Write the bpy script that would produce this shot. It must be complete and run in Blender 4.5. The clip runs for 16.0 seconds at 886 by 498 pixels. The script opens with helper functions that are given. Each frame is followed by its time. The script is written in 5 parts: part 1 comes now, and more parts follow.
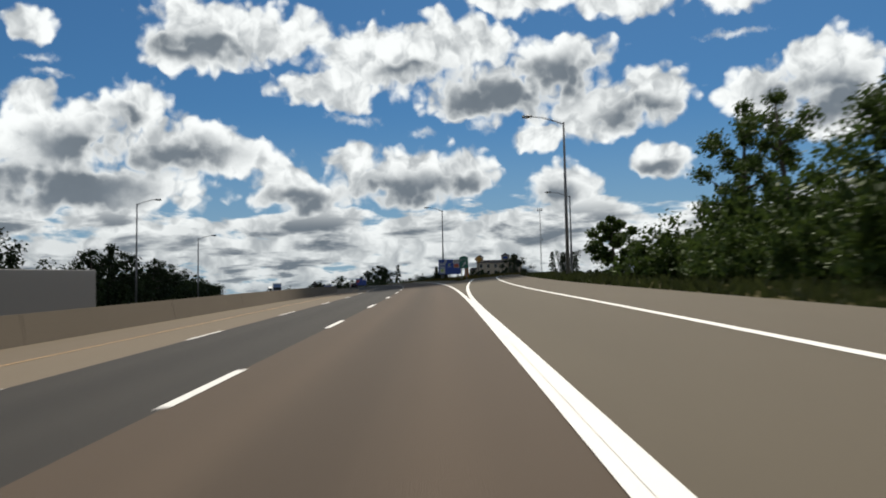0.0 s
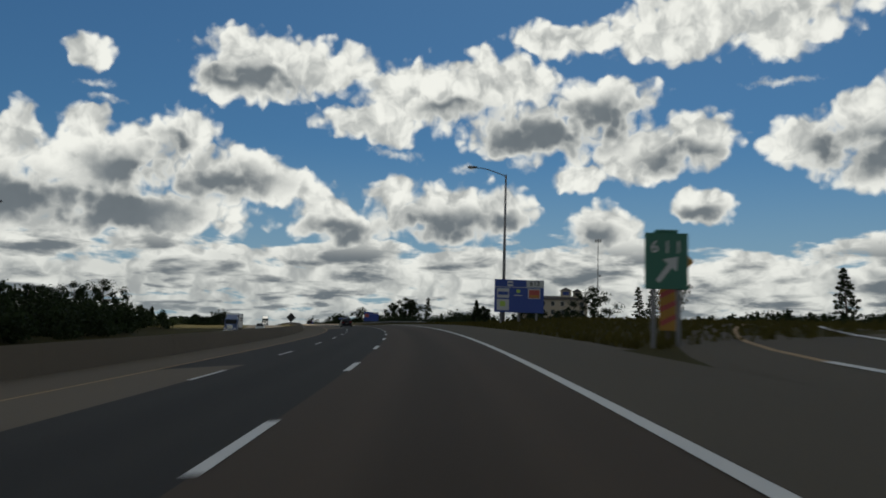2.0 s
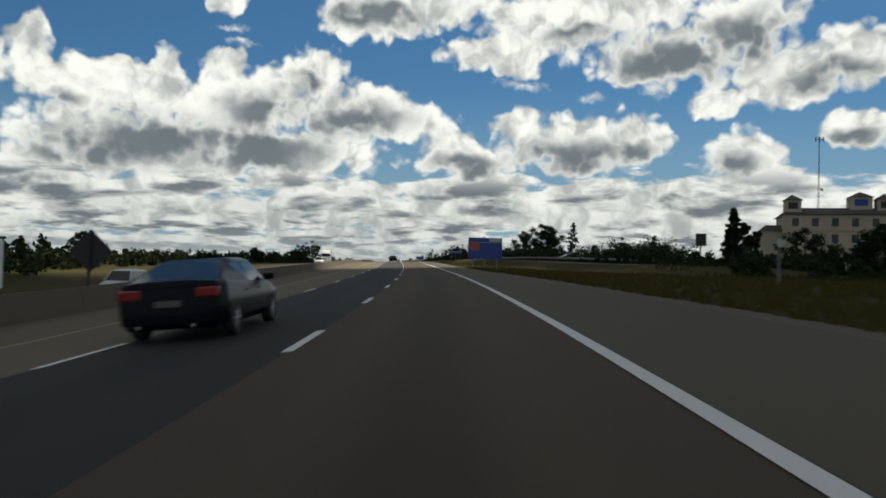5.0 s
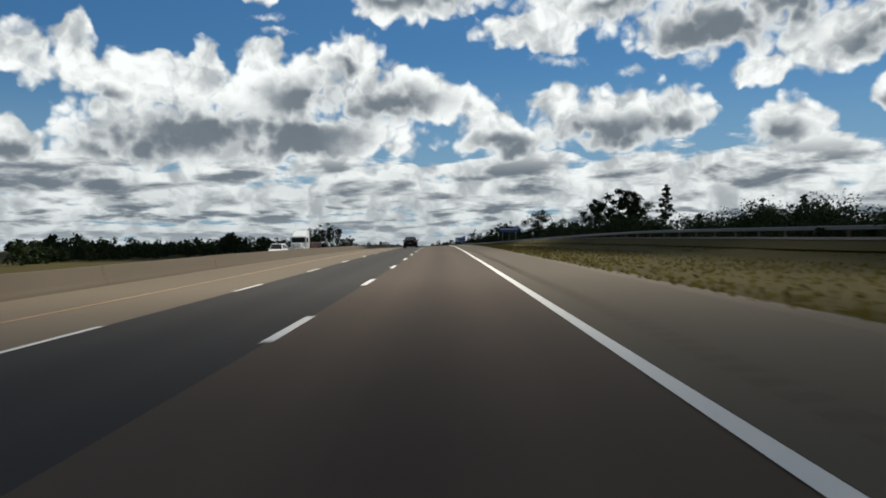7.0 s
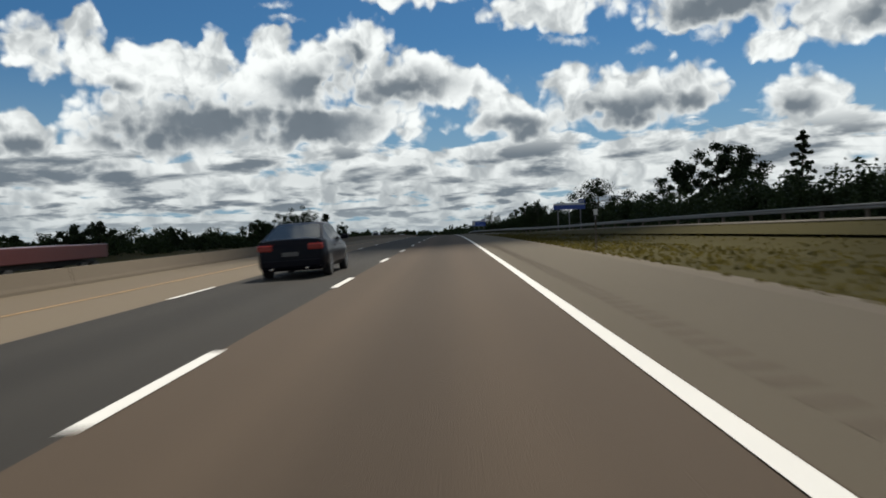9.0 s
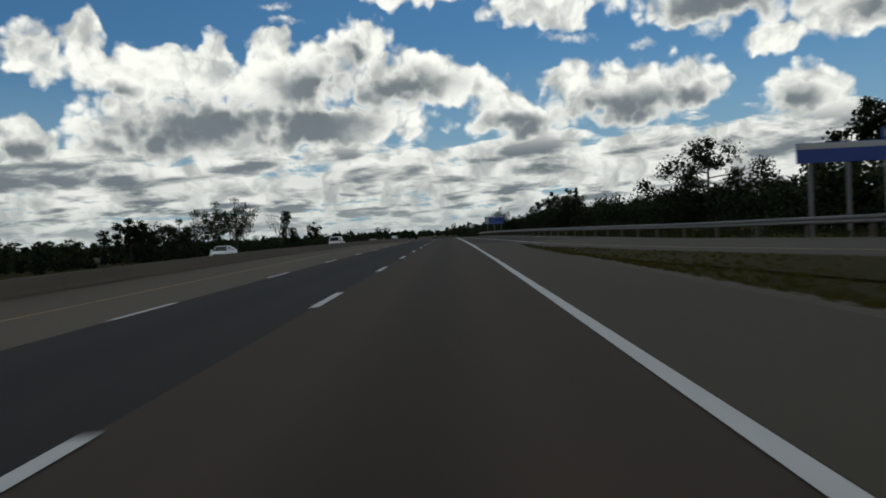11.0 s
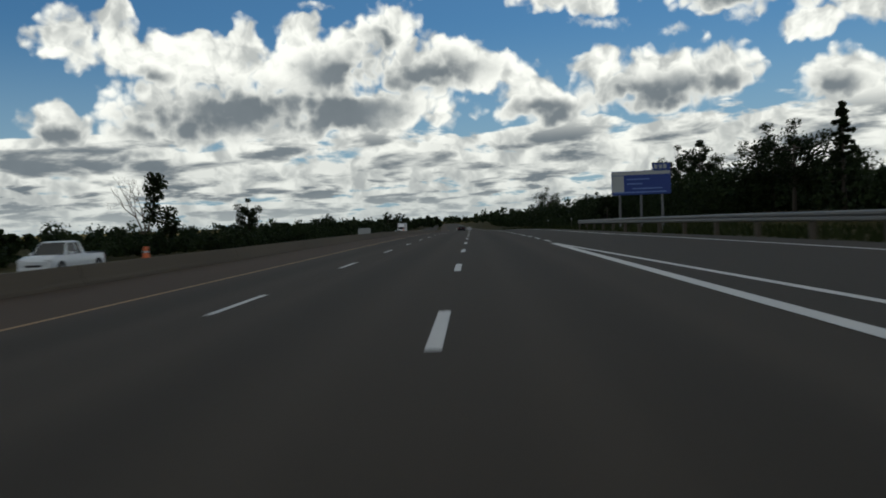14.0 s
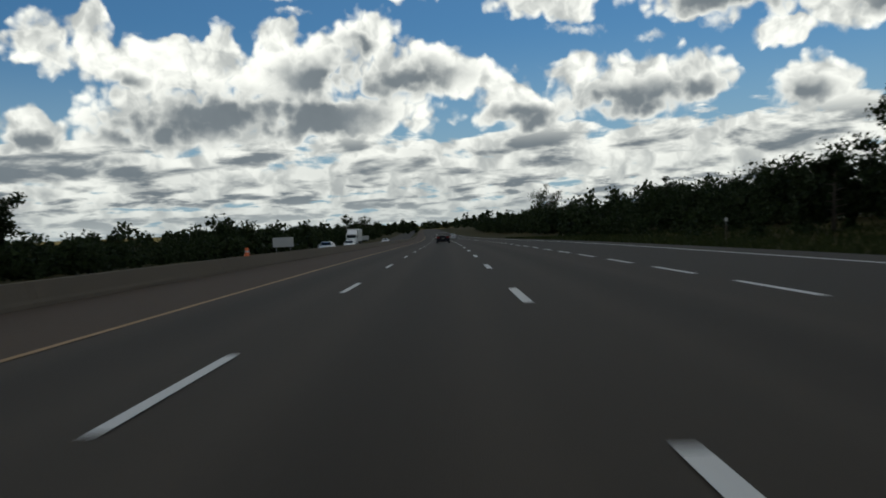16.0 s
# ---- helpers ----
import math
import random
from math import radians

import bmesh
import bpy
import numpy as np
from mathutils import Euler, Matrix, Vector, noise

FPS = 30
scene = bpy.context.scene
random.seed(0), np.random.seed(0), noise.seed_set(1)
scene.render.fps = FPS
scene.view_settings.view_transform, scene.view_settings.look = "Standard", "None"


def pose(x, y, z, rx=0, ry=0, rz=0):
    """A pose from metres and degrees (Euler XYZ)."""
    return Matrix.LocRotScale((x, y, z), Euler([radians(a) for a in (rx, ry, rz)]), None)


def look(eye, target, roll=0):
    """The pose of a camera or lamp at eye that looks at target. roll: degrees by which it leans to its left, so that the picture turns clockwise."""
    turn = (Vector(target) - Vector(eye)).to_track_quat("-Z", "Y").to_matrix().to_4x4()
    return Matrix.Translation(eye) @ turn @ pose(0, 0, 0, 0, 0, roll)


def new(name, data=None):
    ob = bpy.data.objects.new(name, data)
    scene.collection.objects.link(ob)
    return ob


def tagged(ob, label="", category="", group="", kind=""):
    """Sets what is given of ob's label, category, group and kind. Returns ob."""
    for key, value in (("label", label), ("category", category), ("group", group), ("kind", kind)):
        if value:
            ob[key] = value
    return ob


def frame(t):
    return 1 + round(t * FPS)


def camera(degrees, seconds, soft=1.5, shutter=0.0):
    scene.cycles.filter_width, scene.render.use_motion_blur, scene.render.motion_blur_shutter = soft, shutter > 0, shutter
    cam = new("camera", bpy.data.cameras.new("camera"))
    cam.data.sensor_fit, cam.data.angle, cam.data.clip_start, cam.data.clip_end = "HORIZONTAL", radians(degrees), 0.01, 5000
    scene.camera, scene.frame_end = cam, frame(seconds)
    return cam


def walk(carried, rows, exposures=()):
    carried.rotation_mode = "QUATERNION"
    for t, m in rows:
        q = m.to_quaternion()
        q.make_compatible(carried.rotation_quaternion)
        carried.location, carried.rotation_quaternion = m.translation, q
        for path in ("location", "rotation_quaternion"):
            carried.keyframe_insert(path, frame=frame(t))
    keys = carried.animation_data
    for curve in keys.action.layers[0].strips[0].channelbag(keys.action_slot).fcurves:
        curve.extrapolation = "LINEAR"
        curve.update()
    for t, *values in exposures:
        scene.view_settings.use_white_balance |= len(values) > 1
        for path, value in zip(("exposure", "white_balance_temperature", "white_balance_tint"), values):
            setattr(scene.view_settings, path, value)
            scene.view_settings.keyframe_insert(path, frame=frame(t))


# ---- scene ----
# The road: curvature (1/km), grade (%) and bank (%) every 50 m from station -60.
KAPPA = [-0.375, -0.053, 0.672, 1.607, 1.565, 1.125, 0.468, 0.22, -0.009, -0.026, 0.158, 0.074, -0.014, 0.088, 0.152, 0.156, 0.136, 0.11, 0.081, 0.053, 0.028, 0.001]
GRADE = [4.75, 4.23, 3.81, 3.0, 2.1, 1.42, 1.31, 1.72, 1.05, 0.54, 0.02, -0.15, -0.41, -0.96, -1.48, -1.62, -1.49, -1.22, -0.89, -0.54, -0.2, 0.14]
BANK = [2.37, 5.82, 6.91, 8.63, 10.32, 9.58, 5.15, 3.34, 4.03, 2.82, 0.67, 1.1, 1.53, 0.64, 0.43, 0.2, 0.03, -0.06, -0.08, -0.07, -0.04, -0.0]
STEP = 2.0
STATIONS = np.arange(-60.0, 990.1, STEP)
KNOTS = -60.0 + 50.0 * np.arange(len(KAPPA))
_k = np.interp(STATIONS, KNOTS, KAPPA) * 1e-3
_g = np.interp(STATIONS, KNOTS, GRADE) * 1e-2


def running(values):
    out = np.concatenate([[0.0], np.cumsum((values[1:] + values[:-1]) / 2 * STEP)])
    return out - out[int(60 / STEP)]


HEADING = running(_k)
_mid = (HEADING[1:] + HEADING[:-1]) / 2
CX = np.concatenate([[0.0], np.cumsum(-np.sin(_mid) * STEP)])
CY = np.concatenate([[0.0], np.cumsum(np.cos(_mid) * STEP)])
CX, CY = CX - CX[int(60 / STEP)], CY - CY[int(60 / STEP)]
CZ = running(_g)
EYE = 1.075


def line(s):
    """Centre x, y, z, heading and bank of the dashed lane line at station s; straight beyond both ends."""
    c = min(max(s, STATIONS[0]), STATIONS[-1])
    th = float(np.interp(c, STATIONS, HEADING))
    x, y, z = (float(np.interp(c, STATIONS, a)) for a in (CX, CY, CZ))
    e = float(np.interp(c, KNOTS, BANK)) * 1e-2
    return x - math.sin(th) * (s - c), y + math.cos(th) * (s - c), z, th, e


def spot(s, n, up=0.0):
    """World place at station s, n metres to the right of the lane line, above the road's plane."""
    x, y, z, th, e = line(s)
    if abs(n) > 60:
        far = n - math.copysign(60, n)
        x, y = x + math.cos(0.2) * far, y + math.sin(0.2) * far
        n_side = math.copysign(60, n)
    else:
        n_side = n
    flat = max(-14.0, min(14.0, n))
    return Vector((x + n_side * math.cos(th), y + n_side * math.sin(th), z + e * flat + up))


# ---- camera: station, offset, yaw, pitch, roll ----
PATH = [
    (0.0, 2.87, 2.66, 0.17, 4.05, 1.10),
    (0.5, 20.03, 2.38, 0.40, 2.93, 0.63),
    (1.0, 37.60, 2.09, 0.60, 3.60, 0.29),
    (1.5, 56.03, 1.89, 0.92, 4.07, -0.14),
    (2.0, 74.43, 1.74, 2.67, 6.77, -1.72),
    (2.5, 92.51, 1.88, 4.35, 1.61, -1.12),
    (3.0, 109.39, 1.87, 5.98, 0.71, -2.11),
    (3.5, 127.47, 1.91, 7.56, 1.15, -1.81),
    (4.0, 145.14, 1.92, 9.14, 0.36, -1.64),
    (4.5, 163.79, 1.98, 10.68, 0.12, -1.63),
    (5.0, 180.46, 1.97, 12.36, 1.44, -1.64),
    (7.5, 269.66, 2.12, 16.06, -0.28, 0.79),
    (8.0, 287.80, 2.15, 16.32, -0.44, 1.37),
    (8.5, 306.73, 2.18, 16.52, -1.07, 1.50),
    (11.0, 398.40, 2.20, 16.78, -1.29, 2.57),
    (11.5, 416.47, 1.99, 16.85, -1.30, 1.80),
    (12.0, 435.29, 1.89, 16.78, -2.84, 2.05),
    (12.5, 453.61, 1.83, 16.62, -2.80, 1.91),
    (13.0, 472.39, 1.71, 17.97, -2.03, 2.98),
    (13.5, 490.88, 1.10, 18.88, -1.68, 2.55),
    (14.0, 510.23, 0.37, 18.89, -2.23, 2.15),
    (14.5, 528.47, -0.21, 18.04, -2.76, 1.50),
    (15.0, 547.41, -0.62, 17.53, -2.15, 1.52),
    (15.5, 566.42, -0.88, 17.33, -1.97, 2.51),
    (16.0, 585.74, -1.08, 17.28, -1.88, 2.35),
]


cam = camera(61.0, 16.0, soft=1.8, shutter=0.25)
walk(cam, [(t, pose(*spot(s, n, EYE), 90 + p, r, y)) for t, s, n, y, p, r in PATH],
     exposures=[(0.0, 0.4, 6370, 7), (1.3, 0.4, 6370, 7), (1.9, 0.2, 6740, 5), (2.5, 0.36, 6740, 5), (5.2, 0.38, 6740, 4), (7.2, 0.4, 6350, 6), (8.7, 0.4, 6350, 6), (10.8, 0.4, 6720, 4), (16.0, 0.5, 6720, 4)])

# ---- world, sun ----
SUN_TURN, SUN_HIGH = -14.0, 56.0  # degrees left of straight ahead, degrees high


class Net:
    """Short hand for wiring nodes."""

    def __init__(self, tree):
        self.tree = tree

    def node(self, kind, **values):
        made = self.tree.nodes.new(kind)
        for key, value in values.items():
            if key == "operation":
                made.operation = value
            elif key == "blend_type":
                made.blend_type = value
            elif key == "data_type":
                made.data_type = value
            else:
                made.inputs[key].default_value = value
        return made

    def link(self, a, b):
        self.tree.links.new(a, b)

    def feed(self, socket, value):
        if isinstance(value, bpy.types.NodeSocket):
            self.link(value, socket)
        else:
            socket.default_value = value

    def math(self, op, a, b=0.0, c=0.0, clamp=False):
        made = self.node("ShaderNodeMath", operation=op)
        made.use_clamp = clamp
        for i, value in enumerate((a, b, c)):
            self.feed(made.inputs[i], value)
        return made.outputs[0]

    def vec(self, op, a, b=(0, 0, 0)):
        made = self.node("ShaderNodeVectorMath", operation=op)
        self.feed(made.inputs[0], a)
        if op == "SCALE":
            self.feed(made.inputs[3], b)
        else:
            self.feed(made.inputs[1], b)
        return made.outputs["Value"] if op in ("LENGTH", "DOT_PRODUCT") else made.outputs[0]

    def noise(self, where, scale, detail=3.0, rough=0.5, warp=0.0):
        made = self.node("ShaderNodeTexNoise", Scale=scale, Detail=detail, Roughness=rough, Distortion=warp)
        if where is not None:
            self.link(where, made.inputs["Vector"])
        return made.outputs[0]

    def ramp(self, value, lo, hi, a=0.0, b=1.0):
        made = self.node("ShaderNodeMapRange")
        made.interpolation_type = "SMOOTHSTEP"
        for key, v in (("Value", value), ("From Min", lo), ("From Max", hi), ("To Min", a), ("To Max", b)):
            self.feed(made.inputs[key], v)
        return made.outputs[0]

    def mix(self, f, a, b, kind="MIX"):
        made = self.node("ShaderNodeMix", data_type="RGBA")
        made.blend_type = kind
        self.feed(made.inputs["Factor"], f)
        self.feed(made.inputs["A"], a)
        self.feed(made.inputs["B"], b)
        return made.outputs["Result"]


# Cumulus heaps and their grey undersides: azimuth (left is positive), elevation, half width, half height, in degrees.
HEAPS_LONG = (
    (36.5, 11.6, 4.7, 2.3), (33.2, 13.3, 1.3, 1.4), (28.7, 13.8, 1.8, 1.5), (27.3, 11.7, 5.2, 2.4), (22.2, 14.1, 2.2, 1.8), (19.3, 11.8, 3.8, 2.0),
    (15.4, 10.6, 3.7, 1.4), (34.2, 8.3, 8.2, 2.2), (25.5, 8.4, 8.1, 2.0), (6.8, 11.0, 2.1, 1.6), (3.0, 9.5, 4.8, 2.4), (-2.0, 9.5, 2.6, 1.6),
    (10.8, 8.4, 3.2, 1.8), (41.4, 12.8, 1.7, 1.8), (44.9, 13.5, 2.0, 1.9), (42.1, 14.6, 1.4, 1.4), (46.0, 7.2, 1.9, 1.6), (40.9, 6.2, 2.5, 1.5),
)
HEAPS_HIGH = (
    (8.7, 16.1, 3.7, 1.4), (4.9, 18.1, 4.7, 2.4), (-1.0, 19.2, 4.9, 1.9), (-3.9, 15.8, 5.0, 2.1), (-8.9, 17.4, 4.1, 2.2), (-7.5, 12.3, 2.3, 0.9),
    (-11.9, 14.0, 4.0, 1.9), (-15.7, 14.8, 3.0, 2.1), (-16.1, 10.3, 2.4, 1.3), (-9.1, 8.2, 2.6, 1.9), (17.4, 19.0, 4.6, 1.9), (18.3, 17.7, 3.4, 1.2),
    (15.4, 20.2, 7.0, 1.8), (-23.5, 14.3, 2.9, 1.9), (-27.8, 15.5, 2.9, 2.3), (-28.4, 12.5, 3.0, 2.2), (29.1, 18.7, 1.5, 1.1), (-15.0, 22.6, 7.0, 2.0),
    (-22.5, 23.0, 5.0, 2.4), (-7.5, 22.5, 5.0, 1.2),
)
WISPS = ((6.7, 13.8, 2.1, 0.55), (1.4, 12.7, 0.9, 0.5), (-3.1, 13.4, 1.4, 0.8), (28.5, 16.8, 1.4, 0.35), (27.9, 15.9, 1.4, 0.3), (-21.8, 18.3, 3.0, 0.4))
GREYS = (
    (38.1, 7.5, 3.9, 1.4), (32.7, 8.5, 4.2, 1.8), (27.1, 8.4, 5.2, 2.0), (26.0, 11.4, 2.9, 1.1), (20.2, 10.8, 4.0, 1.2), (23.2, 13.3, 1.3, 0.8),
    (10.6, 7.7, 2.6, 1.0), (3.3, 8.3, 4.2, 1.4), (-8.3, 7.4, 1.5, 1.2), (-4.7, 15.4, 5.1, 1.5), (-9.3, 16.8, 4.1, 1.4), (1.9, 17.0, 2.9, 0.8),
    (-15.0, 13.5, 3.1, 0.9), (-16.1, 9.7, 2.0, 0.7), (40.0, 10.4, 1.4, 0.7), (-1.2, 8.7, 2.4, 0.8), (17.5, 18.3, 4.8, 0.9), (-25.3, 13.7, 1.8, 1.5),
    (-28.1, 13.3, 2.0, 1.7), (-22.6, 11.9, 1.5, 0.8),
)
GREYS_LOW = ((40.1, 4.9, 2.6, 0.9), (36.6, 4.2, 2.3, 0.6), (45.7, 6.3, 2.0, 0.9), (26.2, 4.4, 3.8, 0.7), (17.2, 5.6, 2.6, 0.6), (22.4, 4.8, 2.6, 0.5))


def union(n, where, rows, soft):
    """Depth inside the nearest of some ellipses: 1 at a centre, 0 on an edge."""
    best = None
    for az, el, a, b in rows:
        m = n.node("ShaderNodeMapping", Location=(-az / a, -el / b, 0), Scale=(1 / a, 1 / b, 1))
        n.link(where, m.inputs["Vector"])
        d = n.vec("LENGTH", m.outputs[0])
        best = d if best is None else n.math("SMOOTH_MIN", best, d, soft)
    return n.math("MAXIMUM", n.math("SUBTRACT", 1.0, best), -1.2)


def sway(n, where, scale, detail, reach):
    """A place moved about by noise."""
    made = n.node("ShaderNodeTexNoise", Scale=scale, Detail=detail, Roughness=0.55)
    n.link(where, made.inputs["Vector"])
    return n.vec("SCALE", n.vec("SUBTRACT", made.outputs[1], (0.5, 0.5, 0.5)), reach)


def billows(n, where, scale, soft):
    """Rounded heads, high in their middles."""
    made = n.node("ShaderNodeTexVoronoi", Scale=scale)
    made.feature = "SMOOTH_F1"
    made.inputs["Smoothness"].default_value = soft
    n.link(where, made.inputs["Vector"])
    return n.math("SUBTRACT", 0.45, made.outputs[0])


def sky():
    world = bpy.data.worlds.new("sky")
    world.use_nodes = True
    scene.world = world
    tree = world.node_tree
    tree.nodes.clear()
    n = Net(tree)
    air = n.node("ShaderNodeTexSky")
    air.sky_type, air.sun_disc = "NISHITA", False
    air.sun_elevation, air.sun_rotation = radians(SUN_HIGH), radians(-SUN_TURN)
    air.air_density, air.dust_density, air.ozone_density = 1.0, 0.6, 2.5
    blue = n.mix(1.0, air.outputs[0], (0.036, 0.067, 0.09, 1), "MULTIPLY")
    way = n.node("ShaderNodeTexCoord").outputs["Generated"]
    sep = n.node("ShaderNodeSeparateXYZ")
    n.link(way, sep.inputs[0])
    x, y, z = sep.outputs
    az = n.math("MULTIPLY", n.math("ARCTAN2", n.math("MULTIPLY", x, -1.0), y), 57.2958)
    el = n.math("MULTIPLY", n.math("ARCSINE", z), 57.2958)
    com = n.node("ShaderNodeCombineXYZ")
    n.link(az, com.inputs[0]), n.link(el, com.inputs[1])
    here = com.outputs[0]
    blue = n.mix(n.ramp(el, 1.0, 15.0, 0.75, 0.0), blue, (0.42, 0.6, 0.78, 1))
    # heaped outlines: large sway, then smaller and smaller
    bent = n.vec("ADD", here, sway(n, here, 0.2, 2.0, 2.6))
    bent = n.vec("ADD", bent, sway(n, here, 0.75, 1.5, 1.2))
    torn = n.vec("ADD", here, sway(n, here, 0.5, 3.0, 2.0))
    puff = n.math("ADD", n.math("MULTIPLY", billows(n, torn, 0.42, 0.3), 0.6), n.math("MULTIPLY", billows(n, bent, 1.05, 0.2), 0.42))
    fine = n.math("SUBTRACT", n.noise(here, 2.2, 4.0, 0.6), 0.5)
    heap = n.math("MAXIMUM", union(n, bent, HEAPS_LONG, 0.25), union(n, bent, HEAPS_HIGH, 0.25))
    wisp = n.math("ADD", union(n, torn, WISPS, 0.2), n.math("MULTIPLY", fine, 1.2))
    # scattered cumulus of the same kind all round and overhead
    wide = n.math("MULTIPLY_ADD", n.noise(here, 0.07, 2.0, 0.5), 5.0, -2.5)
    side = n.math("ADD", n.ramp(n.math("ABSOLUTE", n.math("SUBTRACT", az, 8.0)), 42.0, 52.0, -2.0, 0.0), n.ramp(el, 22.0, 30.0, 0.0, 2.0))
    heap = n.math("MAXIMUM", heap, n.math("ADD", wide, n.math("MINIMUM", side, 0.0)))
    body = n.math("ADD", heap, n.math("ADD", puff, n.math("MULTIPLY", fine, 0.2)))
    cover = n.math("MAXIMUM", n.ramp(body, -0.3, 0.08), n.math("MULTIPLY", n.ramp(wisp, -0.1, 1.2), 0.75))

    # rows of smaller cumulus low over the horizon, drawn together by distance
    def rows(where):
        tone = []
        for w, t in ((0.15, 0.48), (0.3, 1.3)):
            m = n.node("ShaderNodeMapping", Scale=(w, t, 1))
            n.link(where, m.inputs["Vector"])
            tone.append(n.noise(m.outputs[0], 1.0, 5.0, 0.55, 0.25))
        near = n.ramp(el, 2.2, 4.8)
        return n.math("ADD", n.math("MULTIPLY", tone[0], near), n.math("MULTIPLY", tone[1], n.math("SUBTRACT", 1.0, near)))

    low = rows(here)
    up = n.node("ShaderNodeCombineXYZ")
    n.link(n.math("MULTIPLY_ADD", el, 0.07, 0.12), up.inputs[1])
    above = rows(n.vec("ADD", here, up.outputs[0]))
    bank = n.ramp(n.math("ADD", low, n.ramp(el, 5.0, 11.0, 0.0, -0.5)), 0.33, 0.42)
    cover = n.math("MAXIMUM", cover, bank)
    cover = n.math("MULTIPLY", cover, n.ramp(el, -1.0, 0.5))
    # grey where the cloud is deep, white where the sun gets through
    deep = n.math("MAXIMUM", union(n, bent, GREYS, 0.3), union(n, torn, GREYS_LOW, 0.3))
    around = n.math("ADD", n.math("MULTIPLY_ADD", wide, 1.0, -0.5), n.math("MINIMUM", side, 0.0))
    deep = n.math("MAXIMUM", deep, around)
    deep = n.math("ADD", deep, n.math("ADD", n.math("MULTIPLY", puff, -0.22), n.math("MULTIPLY", fine, 0.2)))
    rim = n.ramp(body, -0.2, 0.5, 0.2, 1.0)
    grey = n.math("MULTIPLY", n.ramp(deep, -0.8, 0.45), n.math("MULTIPLY", rim, 0.94))
    dim = n.math("MULTIPLY", n.ramp(n.math("ADD", n.noise(bent, 0.5, 3.0, 0.55), n.math("MULTIPLY", puff, -0.35)), 0.38, 0.75), 0.6)
    bright = n.ramp(el, 5.5, 8.5)
    rowed = n.math("MULTIPLY", n.ramp(above, 0.44, 0.62), n.math("MULTIPLY_ADD", bright, -0.95, 0.95, clamp=True))
    grey = n.math("MAXIMUM", n.math("MAXIMUM", grey, dim), rowed)
    shade = n.mix(n.noise(here, 0.3, 3.0, 0.55), (0.125, 0.165, 0.215, 1), (0.25, 0.3, 0.36, 1))
    white = n.mix(n.ramp(el, 2.0, 8.0), (1.2, 1.22, 1.22, 1), (1.52, 1.52, 1.5, 1))
    cloud = n.mix(grey, white, shade)
    haze = n.ramp(el, 0.0, 3.0, 0.6, 0.0)
    cloud = n.mix(haze, cloud, (0.72, 0.78, 0.82, 1))
    both = n.mix(cover, blue, cloud)
    back = n.node("ShaderNodeBackground", Strength=0.5)
    n.link(both, back.inputs[0])
    out = tree.nodes.new("ShaderNodeOutputWorld")
    n.link(back.outputs[0], out.inputs[0])


sky()
sun = new("sun", bpy.data.lights.new("sun", "SUN"))
sun.data.energy, sun.data.angle, sun.data.color = 5.0, radians(0.6), (1.0, 0.9, 0.78)
_high, _turn = radians(SUN_HIGH), radians(SUN_TURN)
sun.matrix_world = look((0, 0, 60), Vector((0, 0, 60)) - Vector((-math.sin(_turn) * math.cos(_high), math.cos(_turn) * math.cos(_high), math.sin(_high))))

# ---- materials ----


def material(name, base, rough=0.8, metal=0.0, grain=20.0, amount=0.25, patch=0.6, bump=0.0, coord="Object", stretch=(1, 1, 1), tint=None, spec=0.5, lanes=()):
    """A surface with fine grain and larger stains; sizes in metres."""
    m = bpy.data.materials.new(name)
    m.use_nodes = True
    tree = m.node_tree
    n = Net(tree)
    b = tree.nodes["Principled BSDF"]
    where = n.node("ShaderNodeTexCoord").outputs[coord]
    where = n.vec("MULTIPLY", where, stretch)
    fine = n.noise(where, grain, 4.0, 0.65)
    big = n.noise(where, patch, 4.0, 0.6)
    k = n.math("ADD", n.math("MULTIPLY", n.math("SUBTRACT", fine, 0.5), amount * 1.6), n.math("MULTIPLY", n.math("SUBTRACT", big, 0.5), amount * 2.2))
    k = n.math("ADD", k, 0.5, clamp=True)
    lo = tuple(c * (1 - amount) for c in base)
    hi = tuple(min(1, c * (1 + amount)) for c in (tint or base))
    colour = n.mix(k, (*lo, 1), (*hi, 1))
    if lanes:  # oil-darkened middle of each lane, paler wheel tracks
        split = n.node("ShaderNodeSeparateXYZ")
        n.link(n.node("ShaderNodeTexCoord").outputs["UV"], split.inputs[0])
        streak = n.noise(n.vec("MULTIPLY", n.node("ShaderNodeTexCoord").outputs["UV"], (1.6, 0.03, 1)), 1.0, 4.0, 0.6)
        far = None
        for c in lanes:
            d = n.math("ABSOLUTE", n.math("SUBTRACT", split.outputs[0], c))
            far = d if far is None else n.math("MINIMUM", far, d)
        oil = n.math("MULTIPLY", n.ramp(n.math("ADD", far, n.math("MULTIPLY_ADD", streak, 0.9, -0.45)), 0.05, 0.75, 1.0, 0.0), 0.45)
        colour = n.mix(oil, colour, (*(c * 0.55 for c in base), 1))
        track = n.ramp(n.math("ABSOLUTE", n.math("SUBTRACT", far, 0.85)), 0.0, 0.4, 0.22, 0.0)
        colour = n.mix(track, colour, (*(min(1, c * 1.5) for c in base), 1))
    n.link(colour, b.inputs["Base Color"])
    n.link(n.math("ADD", rough - 0.08, n.math("MULTIPLY", fine, 0.16), clamp=True), b.inputs["Roughness"])
    b.inputs["Metallic"].default_value = metal
    b.inputs["Specular IOR Level"].default_value = spec
    if bump:
        bm_ = n.node("ShaderNodeBump", Strength=bump, Distance=0.02)
        n.link(fine, bm_.inputs["Height"])
        n.link(bm_.outputs[0], b.inputs["Normal"])
    return m


